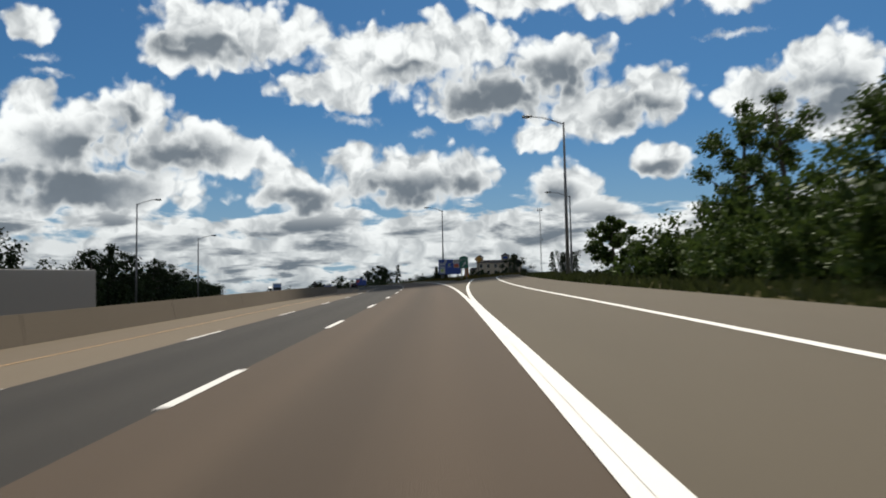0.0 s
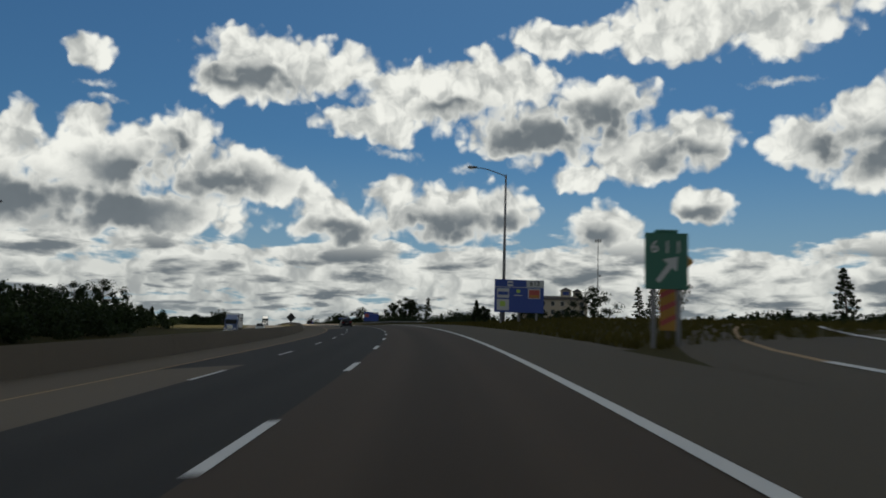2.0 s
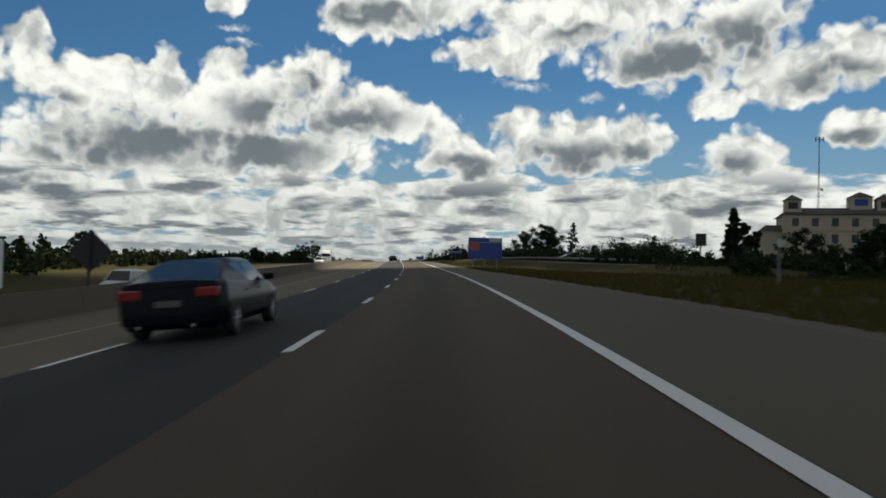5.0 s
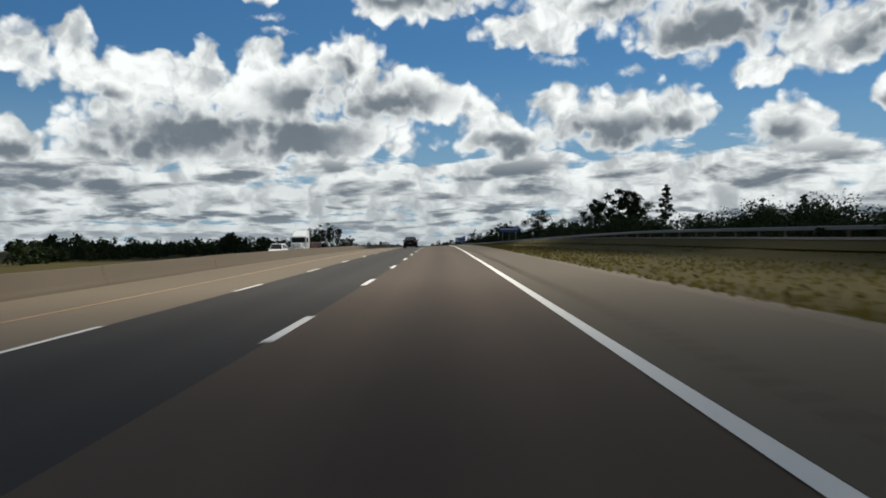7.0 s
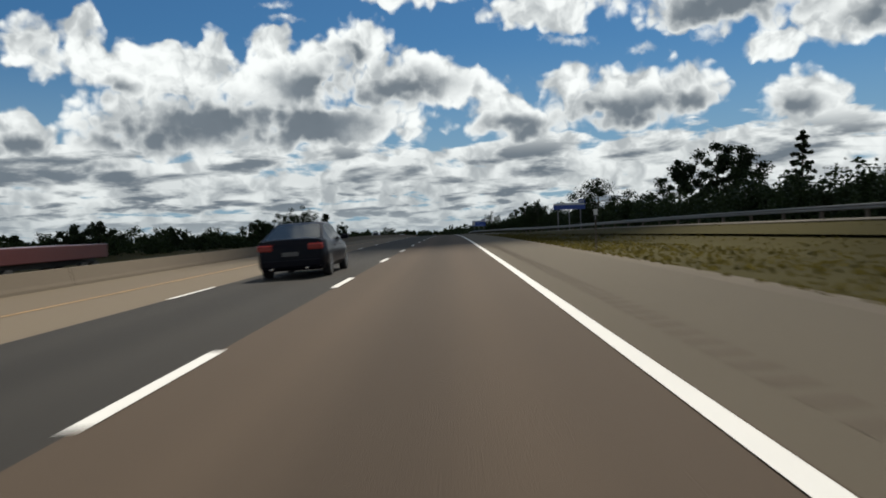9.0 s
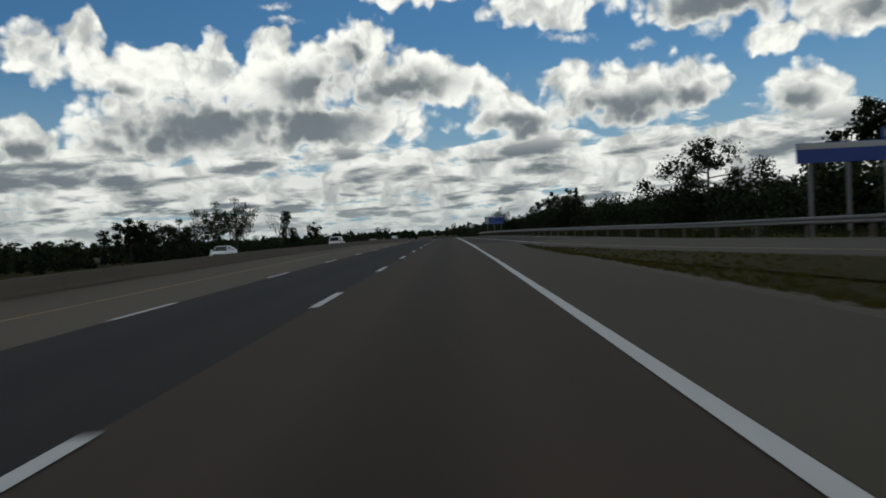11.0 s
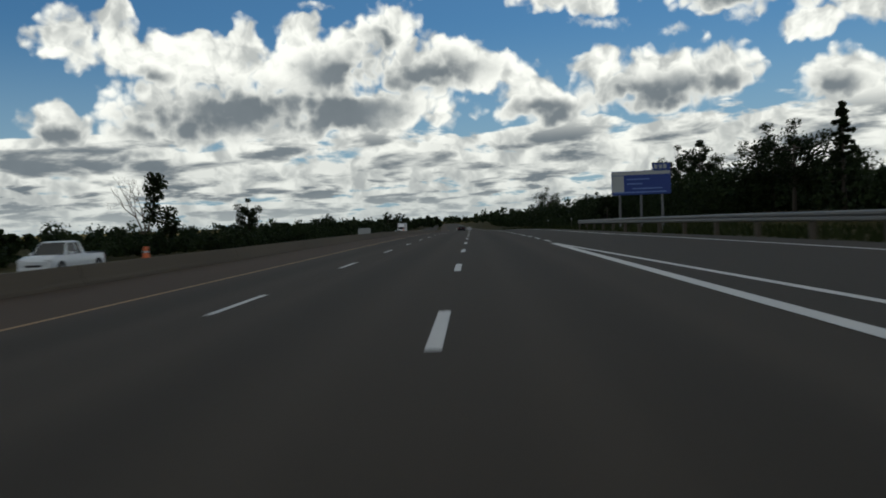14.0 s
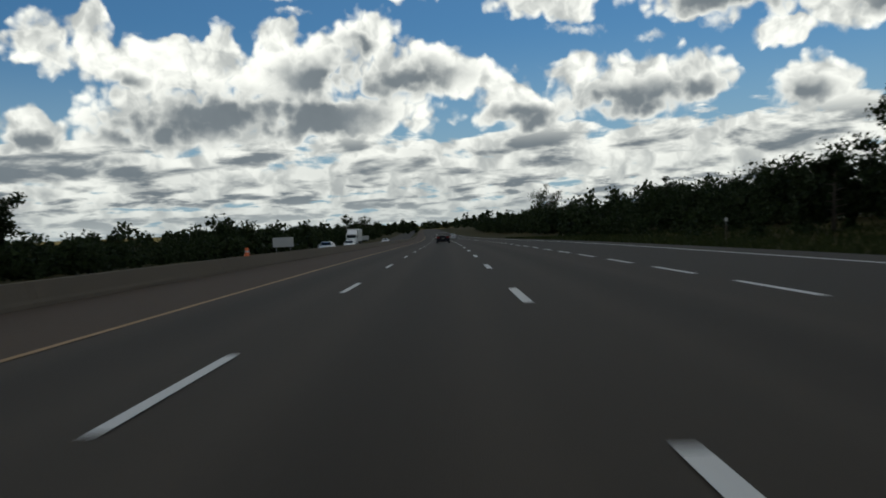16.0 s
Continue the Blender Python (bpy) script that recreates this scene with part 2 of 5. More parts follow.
ASPHALT = material("asphalt_old", (0.05148, 0.03696, 0.02508), 0.88, grain=90, amount=0.22, patch=0.25, bump=0.3, coord="UV", stretch=(1, 0.12, 1), tint=(0.05808, 0.04224, 0.02904), lanes=(1.8,), spec=0.2)
ASPHALT_NEW = material("asphalt_new", (0.01984, 0.01798, 0.0155), 0.85, grain=110, amount=0.2, patch=0.3, bump=0.3, coord="UV", stretch=(1, 0.15, 1), lanes=(-1.65,), spec=0.2)
ASPHALT_LEFT = material("asphalt_worn", (0.112, 0.09, 0.064), 0.9, grain=80, amount=0.2, patch=0.3, bump=0.3, coord="UV", stretch=(1, 0.12, 1), spec=0.2)
SHOULDER = material("asphalt_shoulder", (0.07426, 0.06188, 0.0442), 0.92, grain=70, amount=0.25, patch=0.3, bump=0.3, coord="UV", stretch=(1, 0.2, 1), spec=0.2)
WHITE = material("road_paint_white", (0.5184, 0.5112, 0.4896), 0.7, grain=60, amount=0.18, patch=2.0, bump=0.1)
YELLOW = material("road_paint_yellow", (0.27, 0.1613, 0.06375), 0.75, grain=60, amount=0.25, patch=2.0)
CONCRETE = material("barrier_concrete", (0.1085, 0.0896, 0.0679), 0.9, grain=14, amount=0.25, patch=0.5, bump=0.4, coord="UV", stretch=(1, 0.3, 1), spec=0.15)
GRASS = material("grass_ground", (0.03024, 0.0288, 0.00936), 0.95, grain=6, amount=0.45, patch=0.06, bump=0.5, tint=(0.04464, 0.03744, 0.01224), spec=0.05)
GRAVEL = material("verge_gravel", (0.102, 0.087, 0.069), 0.95, grain=25, amount=0.3, patch=0.4, bump=0.5, spec=0.1)


def part(name, bm, mat, parent=None, label="", smooth=False):
    me = bpy.data.meshes.new(name)
    bm.to_mesh(me)
    bm.free()
    me.materials.append(mat)
    if smooth:
        me.polygons.foreach_set("use_smooth", [True] * len(me.polygons))
        if smooth != True:
            me.set_sharp_from_angle(angle=radians(smooth))
    ob = new(name, me)
    ob.parent = parent
    if label:
        ob["label"] = label
    return ob


def sweep(name, s0, s1, profile, mat, step=4.0, parent=None, closed=False, ends=True):
    """A strip along the road: profile(s) gives (n, up) pairs. UV is (n, s) in metres."""
    bm = bmesh.new()
    uv = bm.loops.layers.uv.new("UVMap")
    count = max(1, int(math.ceil((s1 - s0) / step)))
    rows, at = [], []
    for i in range(count + 1):
        s = s0 + (s1 - s0) * i / count
        prof = profile(s)
        rows.append([bm.verts.new(spot(s, n, up)) for n, up in prof])
        run = [0.0]
        for (a, b), (c, d) in zip(prof, prof[1:] + prof[:1]):
            run.append(run[-1] + math.hypot(c - a, d - b))
        at.append((s, [prof[0][0] + r for r in run]))
    k = len(rows[0])
    for i in range(count):
        for j in range(k if closed else k - 1):
            q = (j + 1) % k
            f = bm.faces.new((rows[i][j], rows[i][q], rows[i + 1][q], rows[i + 1][j]))
            for loop, (r, c) in zip(f.loops, ((i, j), (i, j + 1), (i + 1, j + 1), (i + 1, j))):
                loop[uv].uv = (at[r][1][c], at[r][0])
    if closed and ends:
        bm.faces.new(rows[0][::-1]), bm.faces.new(rows[-1])
    bmesh.ops.recalc_face_normals(bm, faces=bm.faces[:])
    return part(name, bm, mat, parent)


def strip(name, s0, s1, left, right, mat, up=0.0, step=4.0, parent=None):
    left = left if callable(left) else (lambda s, v=left: v)
    right = right if callable(right) else (lambda s, v=right: v)
    return sweep(name, s0, s1, lambda s: [(left(s), up), (right(s), up)], mat, step, parent)


# ---- road ----
LANE, LANE_2, YEL, BASE, EDGE = 3.60, -3.17, -5.54, -8.9, 6.1
CYCLE, DASH = 10.0, 2.75
JOINT = 497.0


def ramp_off_left(s):
    return LANE + 0.05 + max(0.0, s - 20) ** 2 * 0.00095 + max(0.0, s - 85) ** 2 * 0.012


def ramp_off_right(s):
    return 6.5 + max(0.0, s - 28) ** 2 * 0.00115 + max(0.0, s - 85) ** 2 * 0.012


def ramp_on_left(s):
    return 3.7 + (540 - s) * 0.0447 if s > 446 else 7.9 + (446 - s) * 0.11


def ramp_on_right(s):
    return max(7.9, 8.4 + (543 - s) * 0.0486 if s > 446 else 13.1 + (446 - s) * 0.118)


def ramp_on_up(s):
    return 0.0 if s > 425 else min(0.52, (425 - s) * 0.0065)


def ramp_edge(s):
    """Left edge of the entry ramp's pavement."""
    return max(EDGE, ramp_on_left(s) - (1.2 if s < 432 else 1.2 + (s - 432) * 0.05))


def road():
    rd = tagged(new("road"), "three-lane highway carriageway of worn brown and dark asphalt", "road", kind="structure")
    strip("left_shoulder", -60, JOINT, BASE - 0.3, YEL - 0.1, SHOULDER_LEFT, step=6, parent=rd)
    strip("left_shoulder", JOINT, 1450, BASE - 0.3, YEL - 0.1, SHOULDER_FAR, step=6, parent=rd)
    strip("lane", -60, 95, YEL - 0.1, LANE_2, ASPHALT_LEFT, parent=rd)
    strip("lane", 95, 180, YEL - 0.1, LANE_2, ASPHALT_NEW, parent=rd)
    strip("lane", 180, JOINT, YEL - 0.1, LANE_2, ASPHALT_LEFT, parent=rd)
    strip("lane", -60, JOINT, LANE_2, 0.0, ASPHALT_NEW, parent=rd)
    strip("lane", -60, JOINT, 0.0, LANE + 0.1, ASPHALT, parent=rd)
    strip("lane", JOINT, 1450, YEL - 0.1, LANE + 0.1, ASPHALT_NEW_2, step=6, parent=rd)
    strip("right_shoulder", -60, 80, LANE + 0.1, lambda s: ramp_off_right(s) + 2.6, SHOULDER, parent=rd)
    strip("right_shoulder", 80, 456, LANE + 0.1, EDGE, SHOULDER, parent=rd)
    strip("right_shoulder", 456, 1450, LANE + 0.1, lambda s: ramp_on_right(s) + 1.6, SHOULDER_2, step=6, parent=rd)
    sweep("exit_ramp", 80, 140, lambda s: [(max(EDGE, ramp_off_left(s) - 1.3) - 0.5, -0.08), (max(EDGE, ramp_off_left(s) - 1.3), 0.0), (ramp_off_right(s) + 2.6, 0.0)], SHOULDER, 3.0, rd)
    sweep("entry_ramp", 264, 456, lambda s: [(ramp_edge(s) - 0.5, ramp_on_up(s) - 0.08), (ramp_edge(s), ramp_on_up(s)), (ramp_on_right(s) + 1.6, ramp_on_up(s))], ENTRY, parent=rd)
    return rd


SHOULDER_LEFT = material("shoulder_tan", (0.102, 0.0816, 0.05712), 0.92, grain=60, amount=0.25, patch=0.3, bump=0.3, coord="UV", stretch=(1, 0.15, 1), spec=0.2)
SHOULDER_FAR = material("shoulder_brown", (0.064, 0.0448, 0.03), 0.92, grain=60, amount=0.25, patch=0.3, bump=0.3, coord="UV", stretch=(1, 0.15, 1), spec=0.2)
ENTRY = material("entry_ramp_worn", (0.0825, 0.072, 0.0555), 0.92, grain=60, amount=0.25, patch=0.3, bump=0.3, coord="UV", stretch=(1, 0.15, 1), spec=0.2)
ASPHALT_NEW_2 = material("asphalt_grey", (0.0453, 0.03689, 0.02737), 0.88, grain=90, amount=0.2, patch=0.25, bump=0.3, coord="UV", stretch=(1, 0.1, 1), lanes=(-4.5, -1.65, 1.8), spec=0.2)
SHOULDER_2 = material("asphalt_ramp", (0.0432, 0.0368, 0.02904), 0.9, grain=80, amount=0.2, patch=0.25, bump=0.3, coord="UV", stretch=(1, 0.15, 1), spec=0.2)
ROAD = road()


def painted(s0, s1, n, wide, mat, name="line", step=3.0, up=0.008):
    centre = n if callable(n) else (lambda s: n)
    return strip(name, s0, s1, lambda s: centre(s) - wide / 2, lambda s: centre(s) + wide / 2, mat, up, step, ROAD)


def markings():
    k = -5
    while k * CYCLE < 900:
        s = k * CYCLE
        if s + DASH < JOINT:
            painted(s, s + DASH, 0.0, 0.15, WHITE, "dash")
        b = s - 3.51
        if b > JOINT - 1:
            painted(b, b + DASH, 0.0, 0.15, WHITE, "dash")
        painted(s, s + DASH, LANE_2, 0.12, WHITE, "dash")
        k += 1
    painted(-60, 900, YEL, 0.12, YELLOW)
    painted(-60, 442, lambda s: LANE - 0.06 * max(0.0, min(1.0, (45 - s) / 30)), 0.15, WHITE)
    painted(442, 541, LANE + 0.03, 0.24, WHITE)
    s = 543.6
    while s < 900:
        painted(s, s + 3.0, LANE + 0.18, 0.14, WHITE, "dash")
        s += 5.2
    painted(-60, 86, lambda s: ramp_off_left(s), 0.16, WHITE, up=0.012)
    painted(86, 140, ramp_off_left, 0.15, YELLOW)
    painted(-60, 140, ramp_off_right, 0.15, WHITE)
    painted(446, 541, ramp_on_left, 0.16, WHITE)
    sweep("line", 300, 446, lambda s: [(ramp_on_left(s) - 0.08, ramp_on_up(s) + 0.008), (ramp_on_left(s) + 0.08, ramp_on_up(s) + 0.008)], YELLOW, 3.0, ROAD)
    painted(462, 900, ramp_on_right, 0.15, WHITE)


markings()


def barrier_top(s):
    """Share of the full barrier height: tall on the curve, lower along the straight."""
    return float(np.interp(s, (150, 200, 305, 400), (0.9, 0.8, 0.63, 0.5)))


def barrier():
    b = tagged(new("median_barrier"), "long tan concrete median barrier with flared base", "barrier", kind="structure")
    prof = [(-0.08, 0.0), (-0.095, 0.08), (-0.135, 0.30), (-0.26, 0.98), (-0.46, 0.98), (-0.56, 0.30), (-0.72, 0.08), (-0.72, 0.0)]
    s = -60.0
    while s < 900:
        sweep("barrier_section", s, s + 11.97, lambda q: [(BASE + a, c * barrier_top(q) if c > 0.2 else c) for a, c in prof], CONCRETE, 3.0, b, closed=True)
        s += 12.0
    return b


barrier()


def far_drop(s):
    """How far the opposite carriageway lies below the plane of this one."""
    return 0.5 + 0.35 * min(1.0, max(0.0, (330 - s) / 110))


def ground_up(s, n):
    """Height of the ground against the road's plane."""
    if n > 0:
        edge = EDGE
        if s < 80:
            edge = ramp_off_right(s) + 2.6
        elif s > 456:
            edge = ramp_on_right(s) + 1.6
        d = n - edge
        up = -0.05 - min(max(d, 0) * 0.06, 0.5)
        if s > 560 and d > 2:
            up += min((d - 2) * 0.06 * min(1.0, (s - 560) / 40), 1.6)
        if d <= 0.0:
            up = -0.05
        if 80 <= s < 140 and n < ramp_off_right(s) + 3.0:
            up = -0.05
        foot = max(EDGE + 0.3, ramp_on_left(s) - 5.2)
        if 250 < s <= 456 and n > foot:
            t = min(1.0, (n - foot) / max(0.1, ramp_on_left(s) - 1.2 - foot))
            up = up * (1 - t) + (ramp_on_up(s) - 0.06) * t
            if n > ramp_on_right(s) + 1.6:
                up = ramp_on_up(s) - 0.1 - min((n - ramp_on_right(s) - 1.6) * 0.15, 1.5)
    else:
        d = BASE - 0.7 - n
        up = -0.07 if d < 0.02 else -0.05 - far_drop(s)
        if d > 12:
            up -= min((d - 12) * 0.05, 0.8)
    return up


def ground():
    bm = bmesh.new()
    ns = [-3500, -1500, -700, -300, -150, -90, -60, -45, -35, -28, -22, -16, -12, -9.6, -9.3, -5, 0, 4, 5.9, 6.15, 7, 8, 9, 10, 11, 12, 13.5, 15, 17, 19, 21, 24, 27, 30, 35, 42, 50, 60, 90, 150, 300, 700, 1500, 3500]
    ss = [-900, -400, -200, -120] + list(range(-60, 640, 8)) + list(range(640, 1000, 24)) + [1000, 1200, 1500, 2000, 3000, 4500]
    grid = []
    for s in ss:
        row = []
        for n in ns:
            v = spot(s, n, ground_up(s, n))
            if abs(n) > 20:
                v.z += noise.noise((v.x * 0.02, v.y * 0.02, 0)) * min(1.0, (abs(n) - 20) * 0.03)
            row.append(bm.verts.new(v))
        grid.append(row)
    for a, b in zip(grid, grid[1:]):
        for j in range(len(ns) - 1):
            bm.faces.new((a[j], a[j + 1], b[j + 1], b[j]))
    return tagged(part("ground", bm, GRASS, smooth=True), "dry green and yellow roadside grass ground reaching the horizon", "ground", kind="structure")


ground()


# ---- unseen cumulus added to shade parts of the road ----
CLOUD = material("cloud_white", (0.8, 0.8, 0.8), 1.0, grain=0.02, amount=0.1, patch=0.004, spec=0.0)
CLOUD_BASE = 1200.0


def shade_cloud(s0, s1, across, seed, label, side=0.0):
    """An unseen cumulus put between the sun and a stretch of the road to shade it, with a flat base and heaped top."""
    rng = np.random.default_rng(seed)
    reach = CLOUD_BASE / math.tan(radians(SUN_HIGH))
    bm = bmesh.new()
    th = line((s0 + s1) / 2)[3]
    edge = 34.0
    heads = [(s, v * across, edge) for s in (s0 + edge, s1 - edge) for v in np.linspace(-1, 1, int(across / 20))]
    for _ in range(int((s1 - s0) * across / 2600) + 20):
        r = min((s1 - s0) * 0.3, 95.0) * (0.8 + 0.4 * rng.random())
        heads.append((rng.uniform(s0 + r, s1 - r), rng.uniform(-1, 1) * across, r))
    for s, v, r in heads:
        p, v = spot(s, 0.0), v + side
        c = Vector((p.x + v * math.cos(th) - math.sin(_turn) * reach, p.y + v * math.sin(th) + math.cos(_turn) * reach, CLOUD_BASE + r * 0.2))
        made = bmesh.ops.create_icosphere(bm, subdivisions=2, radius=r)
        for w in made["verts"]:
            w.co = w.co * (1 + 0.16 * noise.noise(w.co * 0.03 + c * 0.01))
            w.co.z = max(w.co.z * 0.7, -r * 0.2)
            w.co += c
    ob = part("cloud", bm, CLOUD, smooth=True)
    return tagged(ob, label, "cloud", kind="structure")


# Added out of view: two shade road stretches, the small one the hotel.
shade_cloud(70, 266, 300, 3, "unseen white cumulus cloud added to shade the first bend")
shade_cloud(250, 380, 120, 5, "small unseen white cumulus cloud added to shade the hotel fields", 170.0)
shade_cloud(362, 1500, 420, 4, "broad unseen white cumulus cloud added to shade the straight road")


# ---- helpers for things ----


def box(bm, x0, x1, y0, y1, z0, z1, m=None):
    vs = [bm.verts.new((x, y, z)) for z in (z0, z1) for x, y in ((x0, y0), (x1, y0), (x1, y1), (x0, y1))]
    if m is not None:
        for v in vs:
            v.co = m @ v.co
    for q in ((3, 2, 1, 0), (4, 5, 6, 7), (0, 1, 5, 4), (1, 2, 6, 5), (2, 3, 7, 6), (3, 0, 4, 7)):
        bm.faces.new([vs[i] for i in q])
    return vs


def rounded(bm, x0, x1, y0, y1, z0, z1, r=0.02, seg=2):
    vs = box(bm, x0, x1, y0, y1, z0, z1)
    edges = list({e for v in vs for e in v.link_edges})
    bmesh.ops.bevel(bm, geom=edges, offset=r, segments=seg, profile=0.5, affect="EDGES")


def tube(bm, points, radii, sides=8, caps=True):
    """A round, tapered bar through the points."""
    rings = []
    for i, p in enumerate(points):
        a = Vector(points[max(i - 1, 0)])
        b = Vector(points[min(i + 1, len(points) - 1)])
        d = (b - a).normalized()
        u = d.cross(Vector((0, 0, 1)) if abs(d.z) < 0.9 else Vector((0, 1, 0))).normalized()
        w = d.cross(u)
        rings.append([bm.verts.new(Vector(p) + (u * math.cos(k * math.tau / sides) + w * math.sin(k * math.tau / sides)) * radii[i]) for k in range(sides)])
    for a, b in zip(rings, rings[1:]):
        for k in range(sides):
            bm.faces.new((a[k], a[(k + 1) % sides], b[(k + 1) % sides], b[k]))
    if caps:
        bm.faces.new(rings[0][::-1]), bm.faces.new(rings[-1])


def stand(s, n, turn=0.0, up=None):
    """Pose of a thing standing at a station, its y axis along the road."""
    th = line(s)[3]
    return Matrix.Translation(spot(s, n, ground_up(s, n) if up is None else up)) @ pose(0, 0, 0, 0, 0, math.degrees(th) + turn)


def on_road(s, n, turn=0.0):
    _, _, _, th, e = line(s)
    tilt = math.degrees(math.atan(e)) if abs(n) < 14 else 0.0
    g = math.degrees(math.atan((line(s + 2)[2] - line(s - 2)[2]) / 4))
    base = Matrix.Translation(spot(s, n, 0.0 if n > -9 else -far_drop(s))) @ pose(0, 0, 0, 0, 0, math.degrees(th)) @ pose(0, 0, 0, g, -tilt, 0)
    return base @ pose(0, 0, 0, 0, 0, turn)


def thing(name, label, category, m, group=""):
    ob = tagged(new(name), label, category, group)
    ob.matrix_world = m
    return ob


STEEL = material("galvanised_steel", (0.42, 0.43, 0.44), 0.5, 0.8, grain=12, amount=0.15, patch=1.5)
DARK_STEEL = material("weathered_steel", (0.16, 0.16, 0.165), 0.6, 0.6, grain=12, amount=0.2, patch=1.5)
SIGN_BLUE = material("sign_blue", (0.008, 0.037, 0.21), 0.45, grain=30, amount=0.1, patch=1.0)
SIGN_GREEN = material("sign_green", (0.01, 0.1, 0.065), 0.45, grain=30, amount=0.1, patch=1.0)
SIGN_WHITE = material("sign_white", (0.36, 0.37, 0.37), 0.45, grain=30, amount=0.08, patch=1.0)
SIGN_YELLOW = material("sign_yellow", (0.3, 0.15, 0.012), 0.5, grain=30, amount=0.1, patch=1.0)
SIGN_RED = material("sign_red", (0.3, 0.05, 0.04), 0.5, grain=30, amount=0.1, patch=1.0)
SIGN_LIME = material("sign_lime", (0.28, 0.4, 0.06), 0.5, grain=30, amount=0.1, patch=1.0)
SIGN_BACK = material("sign_back_dark", (0.012, 0.012, 0.013), 0.6, grain=20, amount=0.2, patch=1.0)
BLACK = material("black_paint", (0.012, 0.012, 0.012), 0.5, grain=30, amount=0.2, patch=1.0)
RAIL = material("weathered_rail", (0.15, 0.15, 0.147), 0.55, 0.35, grain=12, amount=0.2, patch=0.8)
WOOD_POST = material("wood_post", (0.07, 0.055, 0.04), 0.85, grain=18, amount=0.3, patch=1.5, bump=0.3)
LAMP_GLASS = material("lamp_lens", (0.5, 0.52, 0.5), 0.25, grain=30, amount=0.05)

# ---- opposite carriageway ----


def far_side():
    rd = tagged(new("opposite_road"), "opposite highway carriageway of grey asphalt beyond the barrier", "road", kind="structure")
    sweep("pavement", -60, 1450, lambda s: [(-21.5, -far_drop(s)), (BASE - 0.75, -far_drop(s))], SHOULDER_2, 8.0, rd)
    for n in (-11.2, -20.2):
        sweep("line", -60, 900, lambda s: [(n - 0.07, 0.01 - far_drop(s)), (n + 0.07, 0.01 - far_drop(s))], WHITE, 8.0, rd)


far_side()


def guard_rail():
    """Steel W-beam along the entry ramp, on posts."""
    g = tagged(new("guard_rail"), "galvanised steel guard rail on posts beside the entry ramp", "guard rail", kind="structure")
    wave = [(0.0, 0.42), (-0.05, 0.46), (-0.05, 0.52), (0.0, 0.57), (-0.05, 0.62), (-0.05, 0.69), (0.0, 0.73), (0.02, 0.73), (0.02, 0.42)]

    def at(s):
        return ramp_on_right(s) + 1.95

    s = 282.0
    while s < 578:
        sweep("rail", s, s + 7.98, lambda q: [(at(q) + a, b + 0.1 + ramp_on_up(q)) for a, b in wave], RAIL, 4.0, g, closed=True)
        s += 8.0
    me = None
    s = 282.0
    while s < 579:
        if me is None:
            bm = bmesh.new()
            box(bm, -0.08, 0.08, -0.1, 0.1, -0.6, 0.8)
            ob = part("post", bm, WOOD_POST, g)
            me = ob.data
        else:
            ob = new("post", me)
            ob.parent = g
        ob.matrix_world = stand(s, at(s) + 0.12, up=ramp_on_up(s))
        s += 4.0


guard_rail()

# ---- lamps ----


def lamp(m, height, arm, group):
    """Tall street lamp; the arm reaches along its own x axis."""
    t = thing("street_lamp", "tall grey steel street lamp with a curved single arm", "street lamp", m, group)
    bm = bmesh.new()
    tube(bm, [(0, 0, -0.4), (0, 0, height * 0.5), (0, 0, height)], [0.15, 0.115, 0.075], 10)
    part("pole", bm, DARK_STEEL, t, smooth=True)
    bm = bmesh.new()
    tube(bm, [(0, 0, 0.0), (0, 0, 0.1)], [0.24, 0.24], 10)
    part("base_plate", bm, DARK_STEEL, t)
    bm = bmesh.new()
    tube(bm, [(arm * f, 0, height - 0.15 + 0.62 * math.sin(f * math.pi / 2)) for f in (0, 0.2, 0.4, 0.6, 0.8, 1.0)], [0.05, 0.047, 0.044, 0.04, 0.037, 0.034], 8)
    part("arm", bm, DARK_STEEL, t, smooth=True)
    bm = bmesh.new()
    sg = math.copysign(1, arm)
    x0, x1 = sorted((arm - 0.05 * sg, arm + 0.72 * sg))
    rounded(bm, x0, x1, -0.16, 0.16, height + 0.41, height + 0.57, 0.06)
    head = part("luminaire", bm, DARK_STEEL, t)
    bm = bmesh.new()
    x0, x1 = sorted((arm + 0.22 * sg, arm + 0.64 * sg))
    rounded(bm, x0, x1, -0.12, 0.12, height + 0.36, height + 0.42, 0.02)
    part("lens", bm, LAMP_GLASS, head)
    return t


for s, n, h in ((60.0, 12.8, 12.0), (98.0, 22.0, 10.6), (135.0, 9.6, 12.3), (128.0, 58.0, 12.0)):
    lamp(stand(s, n), h, -2.5, "right-hand lamps")
for s, n, h in ((98.0, -32.5, 13.4), (133.0, -32.0, 11.2), (40.0, -32.5, 12.0)):
    lamp(stand(s, n), h, 2.2, "left-hand lamps")

# ---- signs ----


def lettering(parent, words, size, x, y, z, mat, label=""):
    cu = bpy.data.curves.new("lettering", "FONT")
    cu.body, cu.size, cu.align_x, cu.align_y, cu.extrude, cu.resolution_u, cu.offset = words, size, "CENTER", "CENTER", 0.004, 3, 0.012 * size
    tmp = bpy.data.objects.new("lettering", cu)
    me = bpy.data.meshes.new_from_object(tmp)
    bpy.data.objects.remove(tmp)
    me.materials.append(mat)
    ob = new("lettering", me)
    ob.parent = parent
    ob.matrix_local = pose(x, y, z, 90, 0, 0)
    if label:
        ob["label"] = label
    return ob


